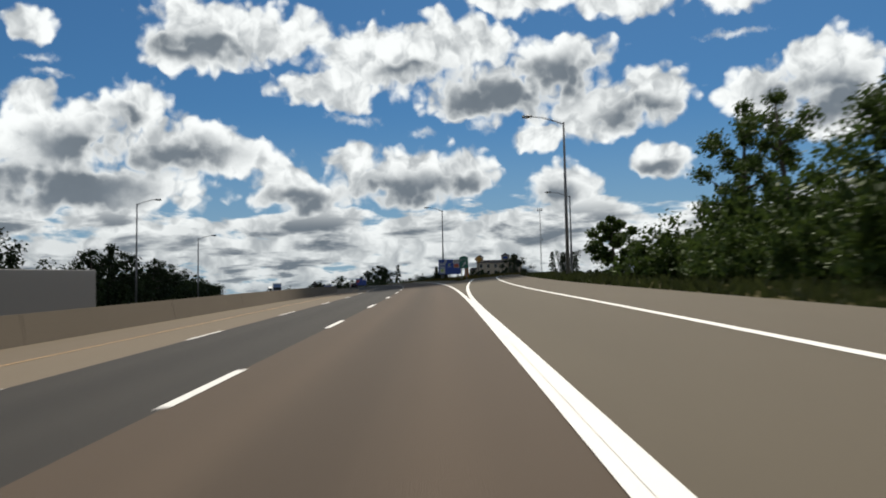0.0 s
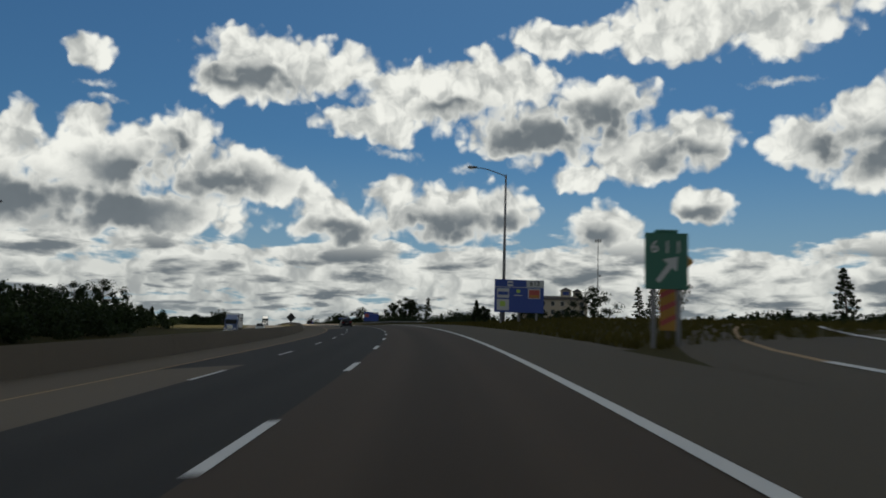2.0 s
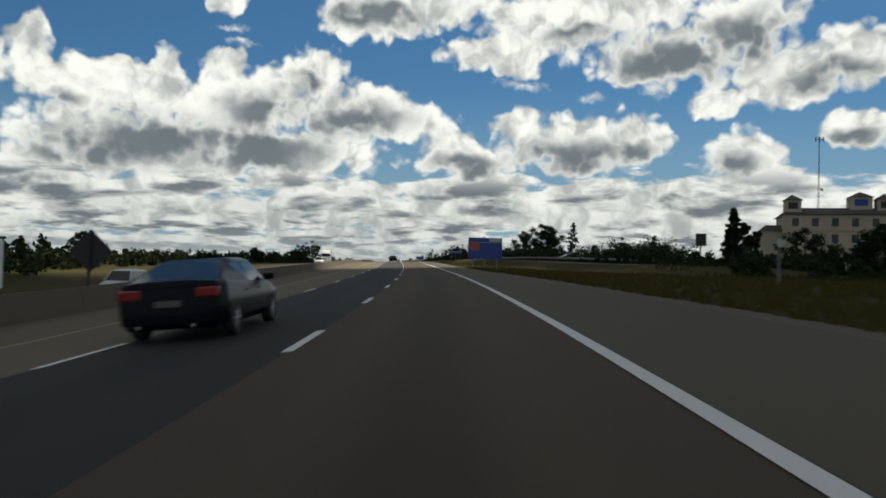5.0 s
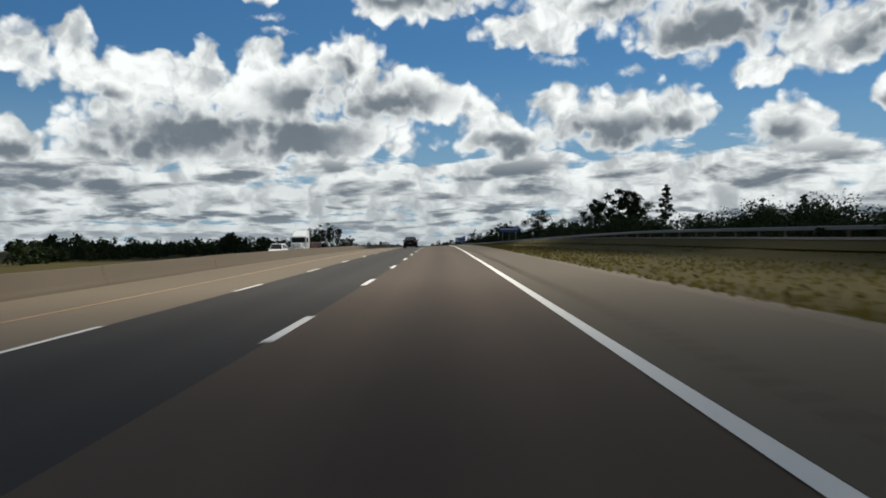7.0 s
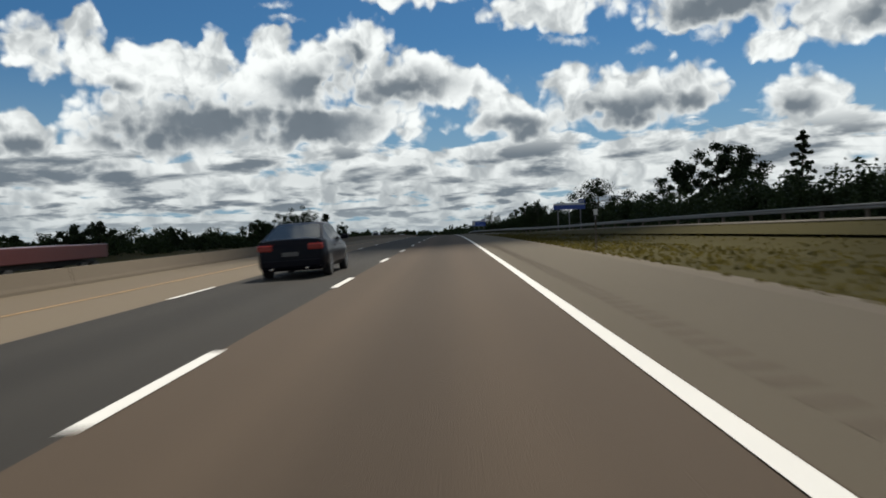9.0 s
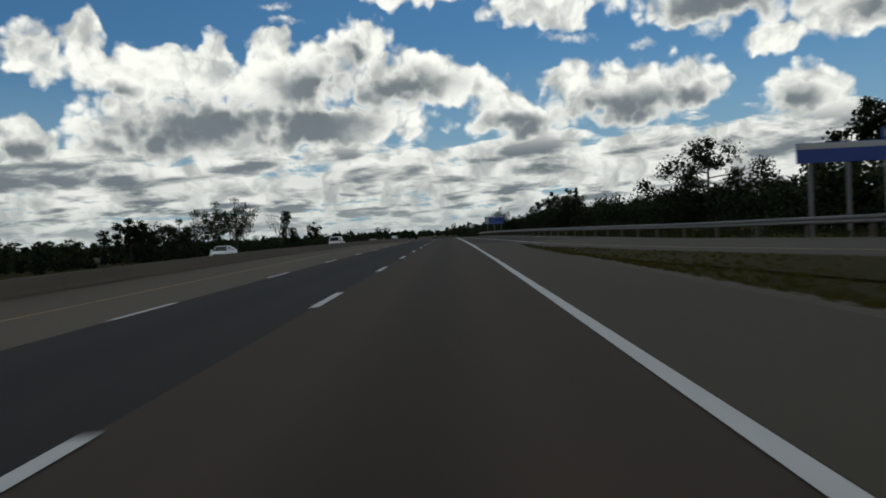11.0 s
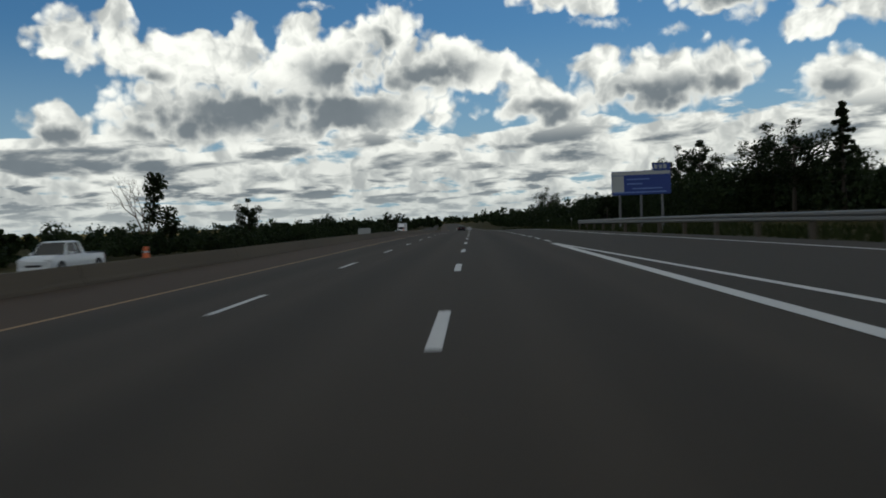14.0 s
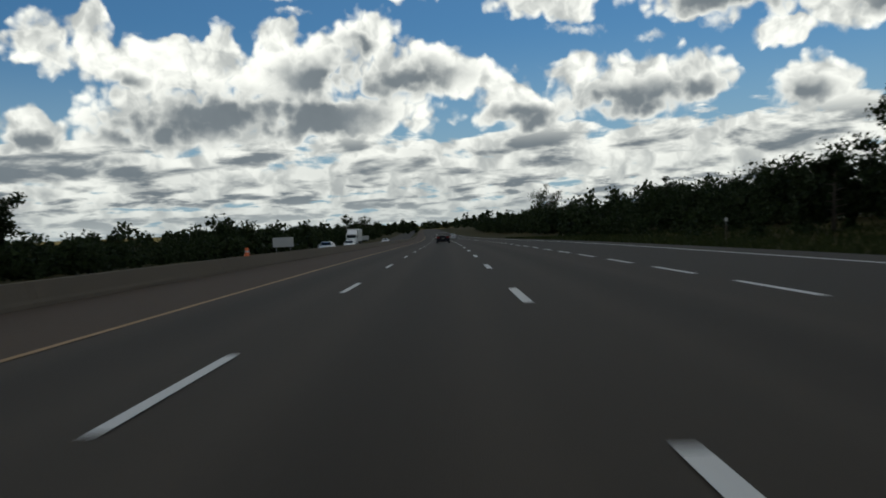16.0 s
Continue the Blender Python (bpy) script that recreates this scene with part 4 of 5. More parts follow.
def van(m):
    t = thing("cargo_van", "white cargo van with blue markings on its side", "van", m, "oncoming cars")
    bm = bmesh.new()

    def ring(y, z0, z1, k):
        w = 0.88 * k
        return [(-w, y, z0), (-w, y, z1 * 0.62), (-w * 0.92, y, z1 - 0.1), (-w * 0.8, y, z1), (w * 0.8, y, z1), (w * 0.92, y, z1 - 0.1), (w, y, z1 * 0.62), (w, y, z0)]

    loft(bm, [ring(-2.4, 0.35, 1.78, 0.97), ring(-2.3, 0.28, 1.86, 1), ring(0.9, 0.28, 1.88, 1), ring(1.25, 0.28, 1.8, 1), ring(1.75, 0.28, 1.12, 1), ring(2.35, 0.3, 0.98, 0.96), ring(2.5, 0.36, 0.8, 0.86)])
    part("body", bm, PAINT_WHITE, t)
    pane(t, "windscreen", [(-0.8, 1.76, 1.14), (0.8, 1.76, 1.14), (0.7, 1.3, 1.78), (-0.7, 1.3, 1.78)], WINDOW)
    for sx in (-1, 1):
        pane(t, "side_window", [(0.89 * sx, 0.6, 1.15), (0.89 * sx, 1.45, 1.15), (0.84 * sx, 1.15, 1.68), (0.84 * sx, 0.6, 1.7)], WINDOW, 0.01)
        for y in (1.55, -1.5):
            wheel(t, 0.78 * sx, y, 0.34, 0.22)
        bm = bmesh.new()
        rounded(bm, *sorted((0.55 * sx, 0.82 * sx)), 2.3, 2.47, 0.66, 0.82, 0.03)
        part("headlight", bm, CLEAR_LENS, t)
        bm = bmesh.new()
        vs = [bm.verts.new((0.886 * sx, -2.0 + 0.42 * math.cos(k * math.tau / 20), 1.05 + 0.42 * math.sin(k * math.tau / 20))) for k in range(20)]
        bm.faces.new(vs)
        part("marking", bm, SIGN_BLUE, t, "round blue marking")
        bm = bmesh.new()
        rounded(bm, *sorted((0.88 * sx, 1.04 * sx)), 1.3, 1.38, 1.1, 1.35, 0.02)
        part("mirror", bm, BLACK, t)
    bm = bmesh.new()
    rounded(bm, -0.8, 0.8, 2.42, 2.55, 0.34, 0.52, 0.03)
    part("bumper", bm, BLACK, t)
    bm = bmesh.new()
    rounded(bm, -0.5, 0.5, 2.4, 2.52, 0.62, 0.8, 0.02)
    part("grille", bm, BLACK, t)


van(on_road(521.5, -16.3, 180))


def lorry(m, label, cab, box_mat, trailer=11.5, stripe=None, high=3.55):
    """Conventional tractor with a box trailer; y points ahead, the nose at 0."""
    t = thing("semi_truck", label, "truck", m, "oncoming trucks")
    bm = bmesh.new()
    rounded(bm, -0.62, 0.62, -2.1, -0.1, 0.7, 1.62, 0.12)
    part("bonnet", bm, cab, t)
    bm = bmesh.new()
    rounded(bm, -1.05, 1.05, -4.6, -2.0, 0.6, 2.55, 0.1)
    part("cab", bm, cab, t)
    bm = bmesh.new()
    loft(bm, [[(-0.95, -2.3, 2.5), (0.95, -2.3, 2.5), (1.0, -4.5, 2.5), (-1.0, -4.5, 2.5)], [(-0.8, -3.6, 3.2), (0.8, -3.6, 3.2), (0.9, -4.5, 3.3), (-0.9, -4.5, 3.3)]])
    part("fairing", bm, cab, t)
    pane(t, "windscreen", [(-0.95, -1.995, 1.7), (0.95, -1.995, 1.7), (0.95, -1.995, 2.4), (-0.95, -1.995, 2.4)], WINDOW, 0.02, 0.04)
    bm = bmesh.new()
    rounded(bm, -0.48, 0.48, -0.13, -0.06, 0.8, 1.5, 0.02)
    part("grille", bm, CHROME, t)
    bm = bmesh.new()
    rounded(bm, -1.05, 1.05, -0.25, 0.02, 0.42, 0.72, 0.05)
    part("bumper", bm, CHROME, t)
    for sx in (-1, 1):
        pane(t, "side_window", [(1.05 * sx, -3.3, 1.7), (1.05 * sx, -2.2, 1.7), (1.05 * sx, -2.3, 2.35), (1.05 * sx, -3.3, 2.35)], WINDOW, 0.015, 0.04)
        bm = bmesh.new()
        rounded(bm, *sorted((0.6 * sx, 1.02 * sx)), -1.55, -0.3, 0.55, 1.12, 0.12)
        part("mudguard", bm, cab, t)
        bm = bmesh.new()
        rounded(bm, *sorted((0.66 * sx, 0.96 * sx)), -0.34, -0.26, 0.78, 0.98, 0.02)
        part("headlight", bm, CLEAR_LENS, t)
        bm = bmesh.new()
        tube(bm, [(1.0 * sx, -4.72, 0.8), (1.0 * sx, -4.72, 3.3)], [0.07, 0.06], 8)
        part("exhaust_stack", bm, CHROME, t)
        for y in (-0.95, -5.0, -6.1, -4.9 - trailer + 1.2, -4.9 - trailer + 2.4):
            wheel(t, 0.92 * sx, y, 0.46, 0.26)
    bm = bmesh.new()
    rounded(bm, -1.12, 1.12, -4.9 - trailer, -4.9, 1.05, high, 0.04)
    tr = part("trailer", bm, box_mat, t)
    if stripe:
        for sx in (-1, 1):
            for z in (2.2, 2.6):
                bm = bmesh.new()
                box(bm, *sorted((1.121 * sx, 1.13 * sx)), -4.9 - trailer * 0.86, -4.9 - trailer * 0.1, z, z + 0.22)
                part("stripe", bm, stripe, tr)
    bm = bmesh.new()
    box(bm, -0.4, 0.4, -4.9 - trailer, -2.5, 0.75, 1.05)
    part("chassis", bm, BLACK, t)
    return t


lorry(on_road(350.0, -16.8, 180), "white semi truck pulling a low dark red trailer", PAINT_WHITE, PAINT_RED, 10.0, high=1.75)
lorry(on_road(205.0, -21.0, 180), "blue semi truck with a pale box trailer", PAINT_BLUE, PAINT_WHITE, 9.0, PAINT_RED)
lorry(on_road(30.0, -18.5, 180), "semi truck with a plain grey box trailer", PAINT_WHITE, PAINT_GREY, 12.0)
lorry(on_road(735.0, -19.5, 180), "distant semi truck with a white trailer", PAINT_WHITE, PAINT_WHITE, 8.0)

# ---- buildings ----
STUCCO = material("hotel_wall_beige", (0.36, 0.31, 0.24), 0.9, grain=8, amount=0.12, patch=0.25, bump=0.2)
ROOF = material("roof_dark_brown", (0.06, 0.052, 0.05), 0.85, grain=10, amount=0.25, patch=0.4, bump=0.3)


def hotel(m):
    t = thing("hotel_building", "beige four-storey hotel with dark roof and three cupolas", "building", m)
    bm = bmesh.new()
    box(bm, -9.4, 9.4, 0, 13, -2, 11.0)
    part("wall", bm, STUCCO, t)
    bm = bmesh.new()
    loft(bm, [[(-9.9, -0.5, 11.0), (9.9, -0.5, 11.0), (9.9, 13.5, 11.0), (-9.9, 13.5, 11.0)], [(-8.2, 2, 12.2), (8.2, 2, 12.2), (8.2, 11, 12.2), (-8.2, 11, 12.2)]])
    part("roof", bm, ROOF, t)
    bm = bmesh.new()
    box(bm, -12.6, -9.4, 2.5, 12, -2, 8.2)
    part("wing", bm, STUCCO, t)
    bm = bmesh.new()
    loft(bm, [[(-12.9, 2.2, 8.2), (-9.4, 2.2, 8.2), (-9.4, 12.2, 8.2), (-12.9, 12.2, 8.2)], [(-12.0, 4, 9.3), (-9.4, 4, 9.3), (-9.4, 11, 9.3), (-12.0, 11, 9.3)]])
    part("wing_roof", bm, ROOF, t)
    for x, y, w, z in ((-8.0, 1.6, 1.3, 13.4), (2.6, 3.0, 1.7, 14.0), (6.2, 2.2, 1.3, 13.6)):
        bm = bmesh.new()
        box(bm, x - w, x + w, y - w, y + w, 10.6, z)
        cup = part("cupola", bm, STUCCO, t)
        bm = bmesh.new()
        loft(bm, [[(x - w - 0.25, y - w - 0.25, z), (x + w + 0.25, y - w - 0.25, z), (x + w + 0.25, y + w + 0.25, z), (x - w - 0.25, y + w + 0.25, z)], [(x - 0.1, y - 0.1, z + 1.0), (x + 0.1, y - 0.1, z + 1.0), (x + 0.1, y + 0.1, z + 1.0), (x - 0.1, y + 0.1, z + 1.0)]])
        part("cupola_roof", bm, ROOF, cup)
        bm = bmesh.new()
        box(bm, x - w * 0.6, x + w * 0.6, y - w - 0.03, y - w + 0.05, z - 1.5, z - 0.4)
        part("louvre", bm, SIGN_BACK if x != 2.6 else SIGN_BLUE, cup)
    bm = bmesh.new()
    box(bm, -9.42, 9.42, -0.14, 0.0, 8.1, 8.4)
    part("cornice", bm, STUCCO, t)
    for x in (-9.2, -3.0, 3.0, 9.2):
        bm = bmesh.new()
        box(bm, x - 0.22, x + 0.22, -0.16, 0.0, -2, 11.0)
        part("pilaster", bm, STUCCO, t)
    for z in (1.0, 3.6, 6.2, 8.9):
        for k in range(6):
            x = -7.6 + k * 3.04
            bm = bmesh.new()
            box(bm, x - 0.62, x + 0.62, -0.05, 0.05, z - 0.08, z + 1.5)
            w = part("window", bm, SIGN_WHITE, t)
            bm = bmesh.new()
            box(bm, x - 0.54, x + 0.54, -0.065, -0.02, z, z + 1.42)
            part("pane", bm, WINDOW, w)
    return t


hotel(stand(303.0, 74.0, -22))


def mast(m, height):
    t = thing("antenna_mast", "slim steel lattice antenna mast with panel antennas", "mast", m)
    legs = [(0.3 * math.cos(a), 0.3 * math.sin(a)) for a in (0.5, 2.6, 4.7)]
    for x, y in legs:
        bm = bmesh.new()
        tube(bm, [(x * 1.6, y * 1.6, -2), (x * 0.7, y * 0.7, height)], [0.1, 0.07], 6)
        part("leg", bm, DARK_STEEL, t)
    z, k = 0.0, 0
    while z < height - 1.2:
        f = 1.6 - 0.9 * z / height
        f2 = 1.6 - 0.9 * (z + 1.5) / height
        for i in range(3):
            a, b = legs[i], legs[(i + 1 + k % 2) % 3]
            bm = bmesh.new()
            tube(bm, [(a[0] * f, a[1] * f, z), (b[0] * f2, b[1] * f2, z + 1.5)], [0.045, 0.045], 4)
            part("brace", bm, DARK_STEEL, t)
        z += 1.5
        k += 1
    for a in range(6):
        ang = a * math.tau / 6
        bm = bmesh.new()
        x, y = 1.5 * math.cos(ang), 1.5 * math.sin(ang)
        rounded(bm, x - 0.2, x + 0.2, y - 0.15, y + 0.15, height - 1.7, height, 0.04, 1)
        ant = part("antenna", bm, PAINT_GREY, t)
        bm = bmesh.new()
        tube(bm, [(0, 0, height - 0.9), (x, y, height - 0.9)], [0.06, 0.06], 5)
        part("bracket", bm, DARK_STEEL, ant)
    bm = bmesh.new()
    tube(bm, [(0.9, 0, height * 0.62), (1.5, 0, height * 0.62)], [0.5, 0.5], 12)
    part("dish", bm, PAINT_GREY, t)


mast(stand(470.0, 163.0), 54.0)


def roadside_hut(m):
    t = thing("sign_board", "pale rectangular board on two posts in the far verge", "sign", m)
    plate(t, "board", -1.6, 1.6, 1.0, 2.5, 0.0, SIGN_WHITE, 0.06)
    post(t, -1.1, 0.12, -0.5, 2.2)
    post(t, 1.1, 0.12, -0.5, 2.2)


roadside_hut(stand(704.0, -26.5, 8))
roadside_hut(stand(860.0, -27.5, 8))

# ---- plants ----


def leaf_material(name, dark, light, rough=0.65, share=0.18):
    m = bpy.data.materials.new(name)
    m.use_nodes = True
    n = Net(m.node_tree)
    b = m.node_tree.nodes["Principled BSDF"]
    rnd = n.node("ShaderNodeNewGeometry").outputs["Random Per Island"]
    big = n.noise(n.node("ShaderNodeTexCoord").outputs["Object"], 0.35, 3.0, 0.6)
    k = n.math("ADD", n.math("MULTIPLY", rnd, 0.7), n.math("MULTIPLY", n.math("SUBTRACT", big, 0.35), 0.9), clamp=True)
    n.link(n.mix(k, (*dark, 1), (*light, 1)), b.inputs["Base Color"])
    b.inputs["Roughness"].default_value = rough
    b.inputs["Specular IOR Level"].default_value = 0.1
    thin = n.node("ShaderNodeBsdfTranslucent", Color=(*light, 1))
    both = n.node("ShaderNodeMixShader", Fac=share)
    n.link(b.outputs[0], both.inputs[1]), n.link(thin.outputs[0], both.inputs[2])
    n.link(both.outputs[0], m.node_tree.nodes["Material Output"].inputs[0])
    return m


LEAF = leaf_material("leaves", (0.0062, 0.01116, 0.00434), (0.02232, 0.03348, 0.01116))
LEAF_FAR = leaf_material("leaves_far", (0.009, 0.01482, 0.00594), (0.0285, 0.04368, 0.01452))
# Lit copy of the leaves for the sunny bank; sunlight put into the colour.
LEAF_SUN = leaf_material("leaves_sunlit", (0.015, 0.03, 0.0075), (0.06375, 0.0975, 0.0225))
BLADE = leaf_material("grass_blades", (0.04092, 0.03968, 0.01054), (0.0744, 0.062, 0.01612), 0.8, 0.65)
BLADE_GREEN = leaf_material("grass_green", (0.014, 0.021, 0.0063), (0.035, 0.0434, 0.014), 0.8, 0.3)
BARK = material("bark", (0.06, 0.048, 0.038), 0.95, grain=14, amount=0.3, patch=1.2, bump=0.5)


def leaf_mesh(name, centres, sizes, rng, long=1.5):
    """Many small leaf sheets, one rhombus each."""
    n = len(centres)
    a = rng.normal(size=(n, 3))
    a /= np.linalg.norm(a, axis=1)[:, None]
    b = np.cross(a, rng.normal(size=(n, 3)))
    b /= np.linalg.norm(b, axis=1)[:, None] + 1e-9
    a, b = a * (sizes * long * 0.5)[:, None], b * (sizes * 0.5)[:, None]
    v = np.stack([centres - a, centres - b + a * 0.1, centres + a, centres + b + a * 0.1], 1).reshape(-1, 3)
    me = bpy.data.meshes.new(name)
    me.vertices.add(4 * n), me.loops.add(4 * n), me.polygons.add(n)
    me.vertices.foreach_set("co", v.ravel())
    me.loops.foreach_set("vertex_index", np.arange(4 * n))
    me.polygons.foreach_set("loop_start", np.arange(n) * 4)
    me.update()
    return me


def in_blob(rng, count, centre, radius):
    d = rng.normal(size=(count, 3))
    d /= np.linalg.norm(d, axis=1)[:, None]
    r = rng.random(count) ** 0.45
    return np.array(centre) + d * r[:, None] * np.array(radius)


def tree(m, height, spread, seed, label, crown_from=0.3, leaves=1500, leaf=0.3, tips=11, mat=None, shape="round", group=""):
    rng = np.random.default_rng(seed)
    t = thing("tree", label, "tree", m, group)
    bm = bmesh.new()
    r0 = 0.018 * height + 0.05
    bend = rng.normal(size=2) * 0.03 * height
    spine = [(0, 0, -0.5), (bend[0] * 0.3, bend[1] * 0.3, height * 0.3), (bend[0] * 0.7, bend[1] * 0.7, height * 0.6), (bend[0], bend[1], height * 0.92)]
    tube(bm, spine, [r0 * 1.2, r0 * 0.8, r0 * 0.5, r0 * 0.12], 7)
    ends = [(Vector(spine[-1]), 0.75)]
    for k in range(tips if shape != "cone" else 0):
        f = crown_from + (1 - crown_from) * (k + rng.random() * 0.7) / tips * 0.92
        z0 = height * f * 0.82
        u = min(z0 / (height * 0.92), 1.0)
        base = Vector((bend[0] * u, bend[1] * u, z0))
        ang = k * 2.4 + rng.random() * 1.1
        if shape == "cone":
            reach = spread * (1.08 - f) * 1.25
            rise = 0.02 * height
        elif shape == "vase":
            reach = spread * (0.35 + 0.75 * f)
            rise = 0.2 * height * (1.1 - f)
        else:
            reach = spread * math.sin(math.pi * min(0.97, 0.18 + 0.8 * (f - crown_from) / (1 - crown_from))) * (0.75 + 0.5 * rng.random())
            rise = 0.12 * height
        tip = base + Vector((math.cos(ang) * reach, math.sin(ang) * reach, rise))
        mid = base.lerp(tip, 0.5) + Vector((0, 0, -0.02 * height))
        tube(bm, [base, mid, tip], [r0 * 0.35, r0 * 0.22, r0 * 0.08], 5, False)
        ends.append((tip, 0.8 + 0.5 * rng.random()))
        ends.append((mid, 0.55 + 0.3 * rng.random()))
    if shape == "cone":
        ends = [(Vector((bend[0], bend[1], height * 0.95)), 0.3)]
        for k in range(44):
            f = 0.12 + 0.83 * (k + rng.random()) / 44
            reach = spread * (1.02 - f) ** 0.85 * (0.7 + 0.45 * rng.random())
            ang = k * 2.4 + rng.random()
            base = Vector((bend[0] * f, bend[1] * f, height * f))
            tip = base + Vector((math.cos(ang) * reach, math.sin(ang) * reach, -0.12 * reach))
            tube(bm, [base, tip], [r0 * 0.2, r0 * 0.06], 4, False)
            ends.append((tip, 0.32 + 0.4 * (1 - f)))
            ends.append((base.lerp(tip, 0.5), 0.4 + 0.45 * (1 - f)))
    part("trunk", bm, BARK, t, smooth=True)
    pts, core = [], []
    each = max(20, leaves // len(ends))
    for tip, k in ends:
        rad = spread * {"cone": 0.27, "vase": 0.34}.get(shape, 0.31) * k
        pts.append(in_blob(rng, each, tip, (rad, rad, rad * 0.75)))
        core.append(in_blob(rng, each // (30 if shape == "vase" else 5), tip, (rad * 0.6, rad * 0.6, rad * 0.45)))
    pts, core = np.concatenate(pts), np.concatenate(core)
    sizes = np.concatenate([leaf * (0.6 + 0.8 * rng.random(len(pts))), np.full(len(core), leaf * 1.8)])
    me = leaf_mesh("crown", np.concatenate([pts, core]), sizes, rng)
    me.materials.append(mat or LEAF)
    ob = new("crown", me)
    ob.parent = t
    return t


def bare_tree(m, height, spread, seed, label):
    """A dead, forked tree with a few leafy boughs on one side."""
    rng = np.random.default_rng(seed)
    t = thing("tree", label, "tree", m)
    bm = bmesh.new()

    def grow(a, d, length, r, deep):
        b = a + d * length
        tube(bm, [a, a.lerp(b, 0.5) + Vector(rng.normal(size=3)) * length * 0.04, b], [r, r * 0.8, r * 0.55], 5, False)
        if deep:
            for _ in range(3 if deep > 2 else 2):
                e = (d + Vector(rng.normal(size=3)) * 0.38 + Vector((0, 0, 0.12))).normalized()
                grow(b, e, length * (0.62 + 0.2 * rng.random()), r * 0.55, deep - 1)

    grow(Vector((0, 0, -0.4)), Vector((0, 0, 1)), height * 0.25, 0.26, 0)
    for d in ((-0.34, 0, 1), (-0.1, 0.2, 1)):
        grow(Vector((0, 0, height * 0.2)), Vector(d).normalized(), height * 0.26, 0.15, 4)
    tube(bm, [(0.1, 0, height * 0.15), (spread * 0.3, 0, height * 0.5), (spread * 0.42, 0, height * 0.9)], [0.2, 0.12, 0.04], 6)
    part("trunk", bm, BARK, t)
    pts = [in_blob(rng, 170, (spread * f, rng.normal() * 0.3, height * z), (spread * 0.3, 0.9, height * 0.085)) for f, z in ((0.3, 0.55), (0.4, 0.7), (0.35, 0.8), (0.44, 0.92), (0.5, 0.84), (0.25, 0.42), (0.8, 0.5), (0.85, 0.38), (0.95, 0.3), (0.75, 0.25))]
    pts = np.concatenate(pts)
    me = leaf_mesh("crown", pts, 0.32 * (0.6 + 0.8 * rng.random(len(pts))), rng)
    me.materials.append(LEAF)
    new("crown", me).parent = t


